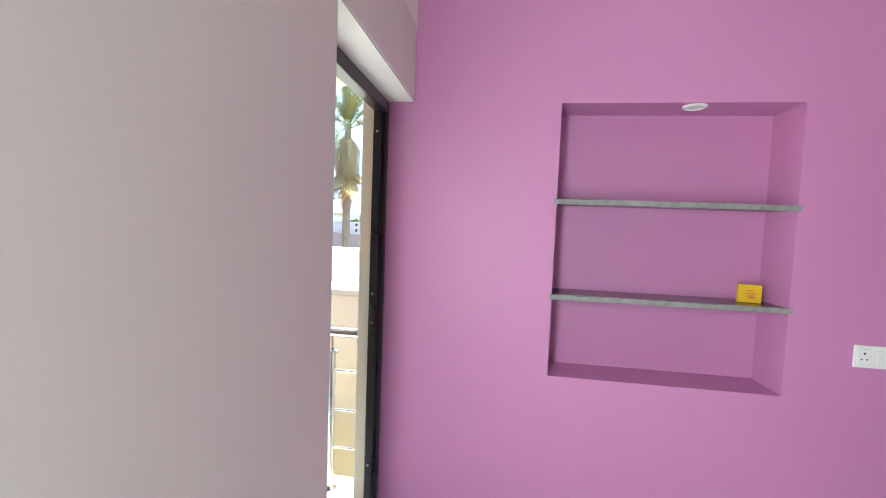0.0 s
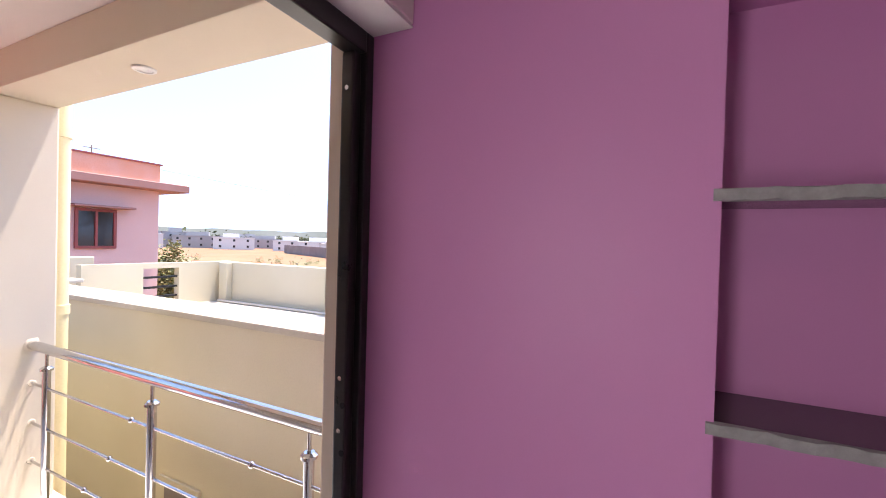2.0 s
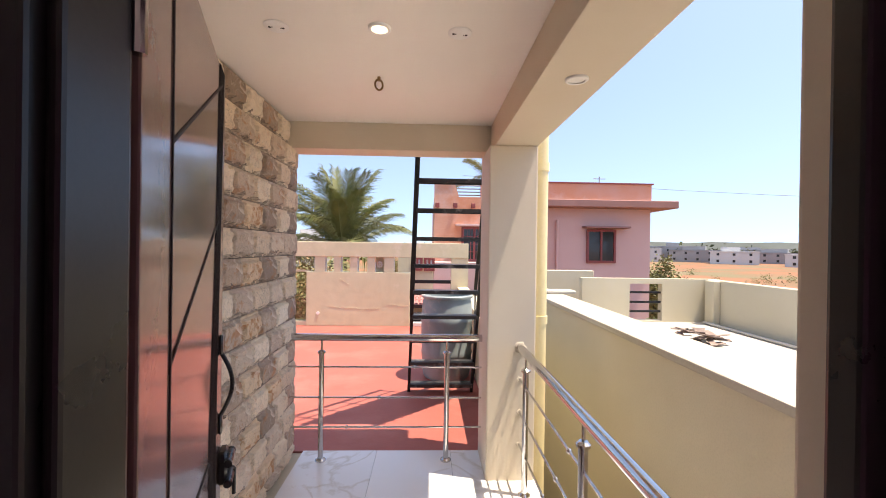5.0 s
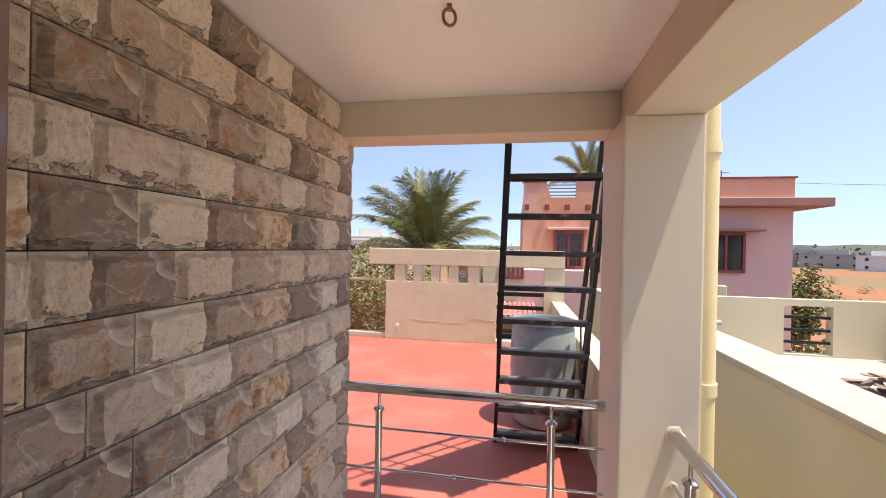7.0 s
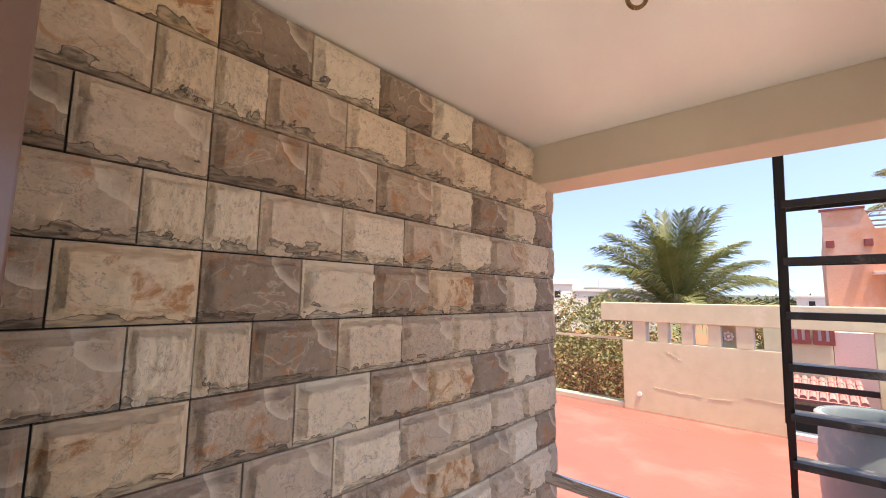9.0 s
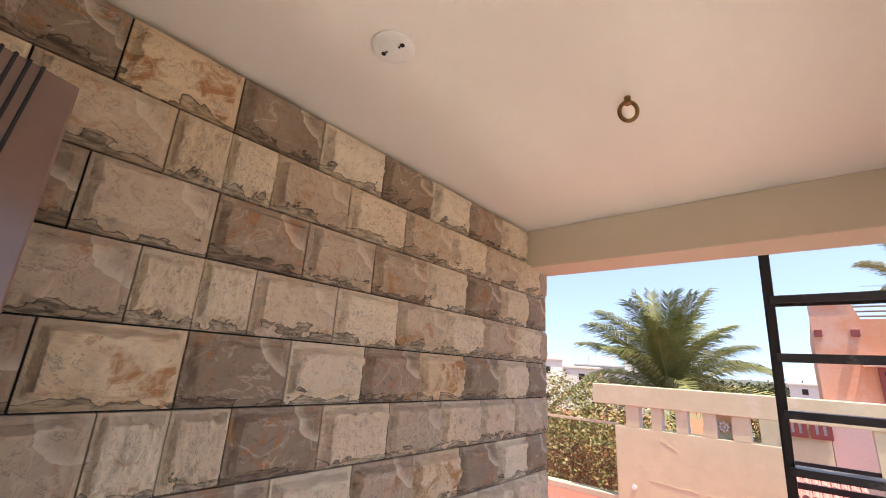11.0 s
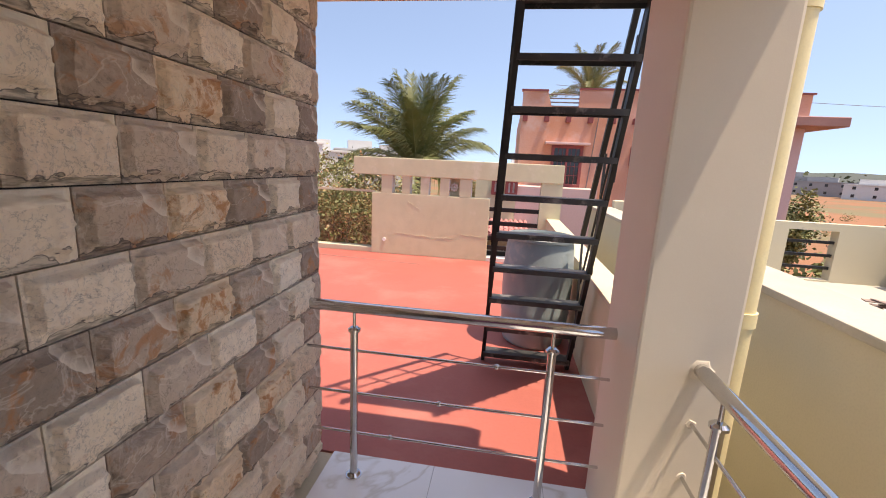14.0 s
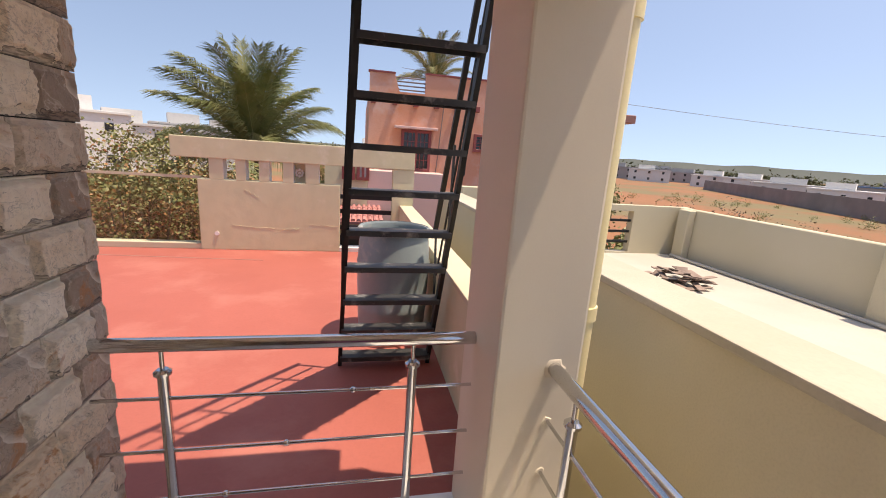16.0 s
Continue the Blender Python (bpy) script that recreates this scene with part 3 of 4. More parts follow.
def bush(x, y, z0, rx, ry, h, mats, label, seed, count=900, leaf=.085):
    """Branching stems with many separate leaves, denser outside, uneven on top."""
    r = random.Random(seed)
    t = thing("bush", x, y, z0, label, "bush", "bushes beyond the terrace")
    bm = B()
    tips = []
    for i in range(16):
        a, k = r.uniform(0, 6.28), r.uniform(.25, .95)
        top = Vector((rx * k * math.cos(a), ry * k * math.sin(a), h * r.uniform(.55, 1.0)))
        mid = top * .5 + Vector((r.uniform(-.15, .15), r.uniform(-.15, .15), .15 * h))
        rod(bm, (r.uniform(-.1, .1), r.uniform(-.1, .1), 0), mid, .028, .018, 6)
        rod(bm, mid, top, .018, .006, 6)
        tips += [mid, top, (mid + top) / 2]
        for _ in range(3):
            q = mid + (top - mid) * r.uniform(.1, .9)
            e = q + Vector((r.uniform(-.4, .4), r.uniform(-.4, .4), r.uniform(.05, .4)))
            rod(bm, q, e, .009, .004, 5)
            tips.append(e)
    part("stem", bm, M["bark"], t)
    for mi, mat in enumerate(mats):
        verts, faces = [], []
        for _ in range(count // len(mats)):
            c = r.choice(tips) + Vector((r.gauss(0, .17), r.gauss(0, .17), r.gauss(0, .15)))
            c.z = max(c.z, .03)
            a = Vector((r.uniform(-1, 1), r.uniform(-1, 1), r.uniform(-.7, .5))).normalized() * leaf * r.uniform(.7, 1.4)
            b = a.cross(Vector((r.uniform(-1, 1), r.uniform(-1, 1), r.uniform(-1, 1)))).normalized() * leaf * .42
            k = len(verts)
            verts += [c, c + a * .5 + b, c + a, c + a * .5 - b]
            faces.append((k, k + 1, k + 2, k + 3))
        me = bpy.data.meshes.new("foliage")
        me.from_pydata([tuple(v) for v in verts], [], faces)
        me.materials.append(M[mat])
        f = new("foliage", me)
        f.parent = t
    return t


for i, (x, y, h, rx) in enumerate(((-1.9, 11.4, 4.6, 1.3), (-3.3, 11.2, 4.9, 1.3), (-4.7, 11.8, 5.0, 1.4), (-2.7, 12.6, 5.1, 1.4), (-4.2, 13.4, 5.2, 1.5), (-6.0, 12.5, 5.1, 1.6))):
    bush(x, y, GZ, rx, 1.1, h, ("leaf", "leaf_dry", "leaf_red") if i < 4 else ("leaf", "leaf_dry"), "tall leafy bush with olive and russet leaves", 20 + i, 6500, .07)
bush(-5.2, 10.8, GZ, .7, .7, 6.2, ("leaf",), "thin young tree with sparse olive leaves", 40, 700, .09)
bush(8.0, 11.2, GZ, 1.0, .9, 3.4, ("leaf", "palm"), "bright green shrubs behind the neighbouring parapet", 51, 2200, .14)
bush(9.6, 12.4, GZ, 1.0, .9, 2.9, ("leaf", "palm"), "bright green shrubs behind the neighbouring parapet", 52, 1800, .14)
bush(11.6, 18.8, GZ, .6, .6, 4.5, ("palm", "leaf"), "round green tree beside the pink house", 53, 7000, .12)

# banana sprout beyond the neighbouring parapet
t = thing("banana_plant", 9.2, 9.6, GZ, "young banana plant with a rolled yellow-green leaf", "plant")
bm = B()
rod(bm, (0, 0, 0), (0, 0, 3.2), .09, .05, 10)
part("stem", bm, M["leaf"], t)
for a, dx in ((0, .12), (1.3, -.18), (2.5, .2)):
    bm = B()
    for i in range(6):
        s0, s1 = i / 6, (i + 1) / 6
        w0, w1 = .11 * math.sin(math.pi * (s0 * .9 + .05)), .11 * math.sin(math.pi * (s1 * .9 + .05))
        y0, y1 = dx * s0 * 2, dx * s1 * 2
        z0, z1 = 3.1 + 1.25 * s0 - .3 * s0 * s0, 3.1 + 1.25 * s1 - .3 * s1 * s1
        bm.faces.new([bm.verts.new(p) for p in ((-w0, y0, z0), (w0, y0 + .02, z0), (w1, y1 + .02, z1), (-w1, y1, z1))])
    o = part("leaf", bm, M["palm"], t)
    o.matrix_basis = pose(0, 0, 0, 0, 0, math.degrees(a))


# ---- pink neighbouring house ----
def house_window(t, x0, x1, z0, z1, y, mat="maroon", bars=True, glass="window"):
    w = part("window", bx(B(), x0, x1, y - .04, y + .02, z0, z1), M[glass], t)
    bm = B()
    f = .07
    for a in ((x0 - f, x0 + f * .2, z0 - f, z1 + f), (x1 - f * .2, x1 + f, z0 - f, z1 + f), (x0, x1, z0 - f, z0 + f * .2), (x0, x1, z1 - f * .2, z1 + f), ((x0 + x1) / 2 - .035, (x0 + x1) / 2 + .035, z0, z1)):
        bx(bm, a[0], a[1], y - .09, y - .02, a[2], a[3], .006)
    part("window_frame", bm, M[mat], w)
    if bars:
        bm = B()
        k = max(3, int((x1 - x0) / .12))
        for i in range(1, k):
            rod(bm, (x0 + (x1 - x0) * i / k, y - .06, z0), (x0 + (x1 - x0) * i / k, y - .06, z1), .009, seg=6)
        for zz in (.25, .5, .75):
            rod(bm, (x0, y - .06, z0 + (z1 - z0) * zz), (x1, y - .06, z0 + (z1 - z0) * zz), .009, seg=6)
        part("window_bars", bm, M[mat], w)
    return w


t = thing("pink_house", 0, 0, GZ, "two-storey pink house with faded orange parapet and maroon windows", "house")
z = -GZ
YL, YR = 14.6, 15.4
bm = bx(B(), 1.24, 5.15, YL, 22, 0, z + 3.45)
part("wall", bm, M["orange"], t, "weathered orange front wall")
bm = B()
bx(bm, 1.24, 1.95, YL, YL + .15, z + 3.45, z + 3.92)
bx(bm, 2.86, 5.15, YL, YL + .15, z + 3.45, z + 3.98)
bm.faces.new([bm.verts.new(p) for p in ((1.95, YL, z + 3.45), (2.1, YL, z + 3.45), (1.95, YL, z + 3.92))])
part("parapet", bm, M["orange"], t)
bm = bx(B(), 1.2, 1.97, YL - .03, YL + .18, z + 3.92, z + 3.97)
bx(bm, 2.84, 5.2, YL - .03, YL + .18, z + 3.98, z + 4.03)
part("coping", bm, M["maroon"], t)
for i in range(4):
    part("parapet_rail", rod(B(), (1.95, YL + .07, z + 3.52 + .11 * i), (2.86, YL + .07, z + 3.52 + .11 * i), .02, seg=8), M["grey_wall"], t)
for i in range(6):
    bx0 = 1.28 + i * .62
    part("stub_bracket", bx(B(), bx0, bx0 + .14, YL - .16, YL, z + 3.06, z + 3.22, .01), M["maroon"], t)
house_window(t, 2.27, 3.03, z + 1.28, z + 2.34, YL)
part("sunshade", bx(B(), 1.98, 3.24, YL - .35, YL, z + 2.42, z + 2.49, .01), M["pink"], t)
house_window(t, 4.49, 5.06, z + 1.97, z + 2.37, YL)
part("conduit", rod(B(), (3.3, YL - .03, z + 1.2), (3.45, YL - .03, z + 3.4), .015, seg=6), M["grey_wall"], t)
part("wall", bx(B(), 5.15, 9.33, YR, 22, 0, z + 3.2), M["pink"], t, "pale pink side wall")
part("eave_slab", bx(B(), 5.1, 10.02, YR - .65, 22.4, z + 3.2, z + 3.46, .02), M["slab"], t, "projecting dull maroon roof slab")
part("parapet", bx(B(), 5.35, 9.36, YR, YR + .15, z + 3.46, z + 4.12), M["orange"], t)
part("parapet", bx(B(), 9.21, 9.36, YR + .15, 22, z + 3.46, z + 4.12), M["orange"], t)
part("coping", bx(B(), 5.3, 9.42, YR - .04, YR + .2, z + 4.12, z + 4.17), M["maroon"], t)
part("corner_post", bx(B(), 5.15, 5.33, YR - .02, YR + .2, z + 3.46, z + 4.3, .01), M["slab"], t)
house_window(t, 6.98, 7.94, z + 1.26, z + 2.36, YR, bars=False)
part("sunshade", bx(B(), 6.74, 8.39, YR - .45, YR, z + 2.47, z + 2.54, .01), M["slab"], t)
part("downpipe", rod(B(), (5.8, YR - .06, 0), (5.8, YR - .06, z + 2.75), .05, seg=10), M["pink"], t)
part("roof_tank", bx(B(), 6.9, 7.5, YR + 1.5, YR + 2.1, z + 3.46, z + 4.35, .03), M["far_grey"], t)
part("antenna", rod(B(), (8.2, YR + 2, z + 3.46), (8.2, YR + 2, z + 4.75), .02, seg=6), M["grey_wall"], t)
part("antenna", rod(B(), (7.95, YR + 2, z + 4.66), (8.45, YR + 2, z + 4.66), .015, seg=6), M["grey_wall"], t)

# low annex with a tiled awning, seen through the barred opening
t = thing("pink_annex", 0, 0, GZ, "low pink annex with small brown windows and a tiled awning", "annex")
part("wall", bx(B(), .1, 1.23, 13.4, 18, 0, z + 1.42), M["peach"], t)
part("wall", bx(B(), 1.24, 3.4, 13.4, 14.58, 0, z + 1.2), M["pink"], t)
for x0 in (.62, 1.0):
    house_window(t, x0, x0 + .2, z + 1.0, z + 1.3, 13.4, bars=False, glass="white")
aw = part("awning", plank(B(), (.75, 11.75, z + .03), (.75, 13.4, z + .19), 1.7, .06), M["roof_tile"], t, "sloping awning of faded pink tiles")
for i in range(13):
    for j in range(4):
        p = Vector((-.05 + i * .133, 11.78 + j * .41, z + .075 + j * .04))
        o = new("roof_tile", bpy.data.meshes.get("roof_tile_mesh") or mesh_of("roof_tile_mesh", rod(B(), (0, 0, 0), (0, .43, .035), .055, .05, 8), M["roof_tile"], True))
        o.parent = aw
        o.location = p
part("wall", bx(B(), -.1, 2.8, 11.2, 11.35, 0, z - .25), M["black"], t, "near-black upright panel below the awning")

# ---- the house: rooms, covered balcony, terrace ----
CZ, BZ, RZ = 2.62, 2.415, 3.0
block("floor", -3.2, 1.88, -4.2, 3.66, -.32, -.022, "cream_out", "concrete floor slab under the marble tiles", 0)
block("ceiling", -3.2, 1.9, .533, 3.67, CZ, CZ + .16, "ceiling", "white painted ceiling over the balcony", 0)
block("ceiling", -3.4, 1.92, -4.4, .8, RZ, RZ + .16, "ceiling", "white painted ceiling of the room", 0)
block("wall_upper", -3.2, 1.92, .533, .8, CZ + .162, RZ, "beige", "beige painted wall above the door head", 0)
# stone-clad wall and the block behind it
block("wall_stone_backing", -.25, -.012, .8, 3.645, 0, CZ, "grout", "wall behind the split stone cladding", 0)
block("wall_block", -.45, -.252, .8, 3.645, 0, CZ, "cream_out", "cream outer wall of the next room", 0)
# door wall of the room
bm = B()
bx(bm, -.46, .60, .533, .8, 0, CZ)
# the opening is out of view and added only to hold the fill lamp
bx(bm, -3.2, -1.3, .533, .8, 0, CZ)
bx(bm, -1.3, -.46, .533, .8, 0, .75)
bx(bm, -1.3, -.46, .533, .8, 2.15, CZ)
bmesh.ops.remove_doubles(bm, verts=bm.verts, dist=.0005)
solid("wall_door", bm, M["beige"], "beige painted wall beside the door with an unseen added opening", "wall", kind="structure")
block("wall_over_door", .602, 1.618, .533, .8, 2.26, CZ, "beige", "beige painted wall over the door", .008)
block("trim_soffit", .602, 1.618, .537, .80, 2.252, 2.2585, "white", "white painted underside of the door head", 0)
block("wall_outer_jamb", 1.577, 1.9, .735, .802, 0, CZ, "cream", "cream plastered jamb outside the door", .008)
# purple wall with a niche
NY0, NY1, NZ0, NZ1 = -1.315, -.217, .855, 2.245
bm = B()
bx(bm, 1.62, 1.92, -4.2, NY0, 0, RZ)
bx(bm, 1.62, 1.92, NY1, .735, 0, RZ)
bx(bm, 1.62, 1.92, NY0, NY1, 0, NZ0)
bx(bm, 1.62, 1.92, NY0, NY1, NZ1, RZ)
bx(bm, 1.86, 1.92, NY0, NY1, NZ0, NZ1)
bmesh.ops.remove_doubles(bm, verts=bm.verts, dist=.0005)
solid("wall_purple", bm, M["purple"], "purple painted wall with a shelved niche", "wall", kind="structure")
# unseen walls closing the room; their purple is chosen to bounce less light
block("wall_back", -3.2, 1.92, -4.4, -4.2, 0, RZ, "purple", "unseen back wall of the room, purple to cut bounced light", 0)
# far side of the room
block("wall_far", -3.4, -3.2, -4.4, .8, 0, RZ, "purple", "unseen far wall of the room, purple to cut bounced light", 0)

# pillar and beams
block("pillar", 1.51, 1.862, 3.21, 3.67, -.3, BZ, "cream", "cream painted square pillar at the balcony corner", .012)
block("beam_side", 1.55, 1.86, .802, 3.67, BZ, CZ, "cream", "cream painted beam along the open side", .005)
block("beam_end", -.01, 1.55, 3.44, 3.67, BZ, CZ, "cream", "cream painted beam over the terrace opening", .005)
block("roof_edge", -3.2, 1.70, 3.672, 3.85, BZ + .08, CZ + .16, "cream_out", "rough underside edge of the roof slab", .01)

block("wall_reveal", .602, .627, .680, .79, 0, 2.25, "beige", "beige plaster between wall and door frame", .004)

# door frame and leaf
t = thing("door_frame", 1.1, .70, 0, "glossy black painted wooden door frame with screw holes", "door frame", kind="structure")


def frame_piece(name, x0, x1, y0, y1, z0, z1, mat="frame", bevel=.006):
    return part(name, bx(B(), x0 - 1.1, x1 - 1.1, y0 - .70, y1 - .70, z0, z1, bevel, 2), M[mat], t)


frame_piece("jamb", 1.585, 1.62, .669, .733, 0, 2.252)
frame_piece("jamb", 1.55, 1.588, .690, .733, 0, 2.19)
frame_piece("jamb", .629, .694, .669, .79, 0, 2.252)
frame_piece("jamb", .6945, .712, .690, .79, 0, 2.19)
frame_piece("head", .6945, 1.585, .669, .733, 2.19, 2.252)
for zz in (2.084, 1.238, 1.084, .3):
    s = part("screw", rod(B(), (1.551 - 1.1, .712 - .70, zz), (1.548 - 1.1, .712 - .70, zz), .007, seg=12), M["steel"], t)
for zz in (1.16, 1.02):
    part("latch_hole", rod(B(), (1.5505 - 1.1, .70 - .70, zz), (1.5485 - 1.1, .70 - .70, zz), .009, seg=12), M["black"], t)

DW, DH = .822, 2.17
t = thing("door", .692, .80, .02, "dark polished wooden door standing open against the stone wall", "door", rz=109.5)
part("leaf", bx(B(), 0, DW, -.02, .02, 0, DH, .004, 2), M["door"], t)
bm = B()
for a, b in (((.16, 0), (.16, DH)), ((.16, .35), (.62, .02)), ((.16, .72), (.70, .40)), ((.16, 1.08), (.58, 1.08)), ((.16, 1.45), (.70, 1.72)), ((.16, 1.82), (.74, 2.12)), ((.62, .02), (.16, .35))):
    plank(bm, (a[0], -.0205, a[1]), (b[0], -.0205, b[1]), .006, .004, side=(1, 0, .3))
part("groove", bm, M["groove"], t, "dark engraved line pattern")
bm = B()
for k in range(8):
    x = .60 + k * .012
    pts = [(x + .09, 0), (x + .06, .5), (x - .02 + k * .004, 1.09), (x + .06, 1.7), (x + .1, DH)]
    for a, b in zip(pts, pts[1:]):
        plank(bm, (a[0], -.021, a[1]), (b[0], -.021, b[1]), .003, .003)
part("fluting", bm, M["groove"], t, "bundle of curved engraved lines")
for zz in (.25, 1.1, 1.95):
    part("hinge", rod(B(), (-.012, -.02, zz - .06), (-.012, -.02, zz + .06), .009, seg=10), M["steel"], t)
for sy in (-1, 1):
    bm = B()
    ring = [Vector((.765, sy * (.022 + .034 * math.sin(math.pi * i / 10)), 1.13 + .20 * i / 10)) for i in range(11)]
    for a, b in zip(ring, ring[1:]):
        rod(bm, a, b, .0062, seg=8)
    for zz in (1.11, 1.35):
        bx(bm, .753, .777, min(sy * .02, sy * .03), max(sy * .02, sy * .03), zz - .03, zz + .03, .004)
    part("pull_handle", bm, M["frame"], t, "black curved pull handle", True)
bm = B()
bx(bm, .745, .805, -.045, -.02, .93, 1.03, .006)
rod(bm, (.73, -.05, 1.0), (.82, -.05, 1.0), .012, seg=10)
rod(bm, (.73, -.05, .94), (.82, -.05, .94), .012, seg=10)
ball(bm, (.82, -.05, 1.0), .014)
ball(bm, (.82, -.05, .94), .014)
rod(bm, (.805, -.06, .95), (.805, -.06, .87), .006, seg=8)
part("bolt_lock", bm, M["frame"], t, "black tower bolt with two rings", True)
part("lever", rod(B(), (.79, .02, .96), (.79, .07, .96), .009, seg=10), M["frame"], t)


# ---- railings ----
def railing(name, x, y, rz, length, posts, label, knobs):
    """Runs along local +x. A fat polished handrail, posts with collars and base discs, three rods with small knobs."""
    t = thing(name, x, y, 0, label, "railing", "steel railings", rz=rz)
    part("handrail", rod(B(), (-.02, 0, .962), (length + .02, 0, .962), .0285, seg=24), M["steel"], t, "fat polished steel handrail", True)
    for px in posts:
        p = part("post", rod(B(), (px, 0, .0), (px, 0, .848), .0205, seg=18), M["steel"], t, "", True)
        part("neck", rod(B(), (px, 0, .848), (px, 0, .94), .0085, seg=12), M["steel"], p, "", True)
        bm = B()
        rod(bm, (px, 0, .838), (px, 0, .850), .032, seg=22)
        rod(bm, (px, 0, .850), (px, 0, .860), .032, .020, seg=22)
        part("collar", bm, M["steel"], p, "", True)
        bm = B()
        rod(bm, (px, 0, 0), (px, 0, .008), .042, seg=24)
        rod(bm, (px, 0, .008), (px, 0, .022), .036, .024, seg=24)
        part("base_disc", bm, M["steel"], p, "", True)
    for zz, ks in zip((.732, .493, .262), knobs):
        r = part("cross_rod", rod(B(), (0, 0, zz), (length, 0, zz), .0075, seg=10), M["steel"], t, "", True)
        for k in ks:
            part("knob", ball(B(), (k, 0, zz), .015), M["steel"], r, "", True)
    return t


railing("railing", .0, 3.50, 0, 1.51, (.26, 1.237), "polished steel railing across the terrace opening", ((.985,), (.71,), (.46,)))
side_rail = railing("railing", 1.75, 3.21, -90, 2.35, (.18, 1.22, 2.2), "polished steel railing along the open balcony side", ((1.05, 1.9), (.86, 1.75), (.62, 1.6)))

rr = random.Random(2)
for zz, rad in ((.962, .040), (.732, .018), (.493, .018), (.262, .018)):
    bm = B()
    lump = [(rad * rr.uniform(.85, 1.3) * math.cos(.5236 * i), rad * rr.uniform(.85, 1.3) * math.sin(.5236 * i)) for i in range(12)]
    ring0 = [bm.verts.new((0, y, zz + z_)) for y, z_ in lump]
    ring1 = [bm.verts.new((.004, y * .85, zz + z_ * .85)) for y, z_ in lump]
    for i in range(12):
        bm.faces.new((ring0[i], ring0[(i + 1) % 12], ring1[(i + 1) % 12], ring1[i]))
    bm.faces.new(ring1)
    bmesh.ops.recalc_face_normals(bm, faces=bm.faces)
    part("plaster_collar", bm, M["cream"], side_rail, "rough cream plaster round the rail end", True)

# ---- ceiling and beam fittings ----
def downlight(x, y, z, r, label, lit, surface=True):
    t = thing("downlight", x, y, z, label, "ceiling light", "round ceiling lights")
    bm = B()
    lathe(bm, [(r, 0), (r, -.006), (r * .9, -.010), (r * .72, -.010), (r * .70, -.002), (.001, -.002)], 28)
    part("rim", bm, M["plastic"], t, "", True)
    part("diffuser", rod(B(), (0, 0, -.003), (0, 0, -.006), r * .66, seg=24), M["emit" if lit else "plastic"], t)
    return t


downlight(.855, 2.06, CZ, .05, "small lit round spotlight in the white ceiling", True)
downlight(1.715, 2.04, BZ, .05, "white round spotlight under the side beam", False)
downlight(1.685, -.86, NZ1, .055, "white round spotlight in the niche top", False)
for x, y, label in ((1.205, 2.08, "round white electrical box cover with two wire holes"), (.41, 2.07, "round white electrical box cover with two wire holes")):
    t = thing("box_cover", x, y, CZ, label, "ceiling plate", "round ceiling covers")
    part("plate", lathe(B(), [(.052, 0), (.052, -.004), (.046, -.008), (.001, -.008)], 28), M["plastic"], t, "", True)
    for s in (-1, 1):
        for d in (.028, .018):
            part("hole", rod(B(), (s * d, s * .004, -.0078), (s * d, s * .004, -.0095), .006 if d > .02 else .003, seg=10), M["black"], t)
t = thing("ceiling_hook", .79, 2.58, CZ, "aged brass ring hook for a hanging swing", "hook")
part("stem", rod(B(), (0, 0, 0), (0, 0, -.022), .009, seg=12), M["bronze"], t, "", True)
bm = B()
rg = [Vector((.020 * math.sin(a), .010 * math.sin(a), -.044 + .029 * math.cos(a))) for a in [2 * math.pi * i / 24 for i in range(25)]]
for a, b in zip(rg, rg[1:]):
    rod(bm, a, b, .0055, seg=10)
part("ring", bm, M["bronze"], t, "", True)

# downpipe outside the pillar
t = thing("downpipe", 1.925, 3.36, 0, "pale yellow plastic downpipe beside the pillar", "pipe")
part("pipe", rod(B(), (0, 0, GZ), (0, 0, 3.0), .052, seg=20), M["pipe"], t, "", True)
for zz in (1.14, 2.29, -.6):
    part("coupling", rod(B(), (0, 0, zz - .03), (0, 0, zz + .03), .060, seg=20), M["pipe"], t, "", True)

# ---- room things ----
for zz, nm in ((1.769, "upper"), (1.281, "middle")):
    t = thing("niche_shelf", 1.62, (NY0 + NY1) / 2, zz, "dark granite shelf with a rough cut edge set in the niche", "shelf", "niche shelves")
    part("slab", bx(B(), .004, .238, NY0 - (NY0 + NY1) / 2 + .002, NY1 - (NY0 + NY1) / 2 - .002, -.022, .0, 0), M["granite"], t)
    bm = B()
    L = NY1 - NY0 + .03
    n = 44
    r = random.Random(3)
    rows = []
    for i in range(n + 1):
        y = -L / 2 + L * i / n
        j = r.uniform(-.0025, .0025)
        rows.append([bm.verts.new(p) for p in ((.006, y, .002), (-.006 + j, y, .0 + j), (-.006 - j, y, -.024 + j), (.006, y, -.026))])
    for a, b in zip(rows, rows[1:]):
        for k in range(3):
            bm.faces.new((a[k], b[k], b[k + 1], a[k + 1]))
        bm.faces.new((a[3], b[3], b[0], a[0]))
    bm.faces.new(rows[0][::-1])
    bm.faces.new(rows[-1])
    bmesh.ops.recalc_face_normals(bm, faces=bm.faces)
    part("edge", bm, M["granite_edge"], t, "rough pale cut edge")
t = thing("small_box", 1.745, -1.205, 1.2815, "small bright yellow card box leaning in the niche", "box", rz=-8)
part("card", bx(B(), -.014, .014, -.052, .052, .0, .092, .004, 2), M["yellow"], t)
for y0, y1, z0, z1 in ((-.022, .012, .022, .040), (-.03, .03, .044, .05), (-.012, .016, .058, .066)):
    part("print", bx(B(), -.0155, -.0138, y0, y1, z0, z1), M["orange_ink"], t)
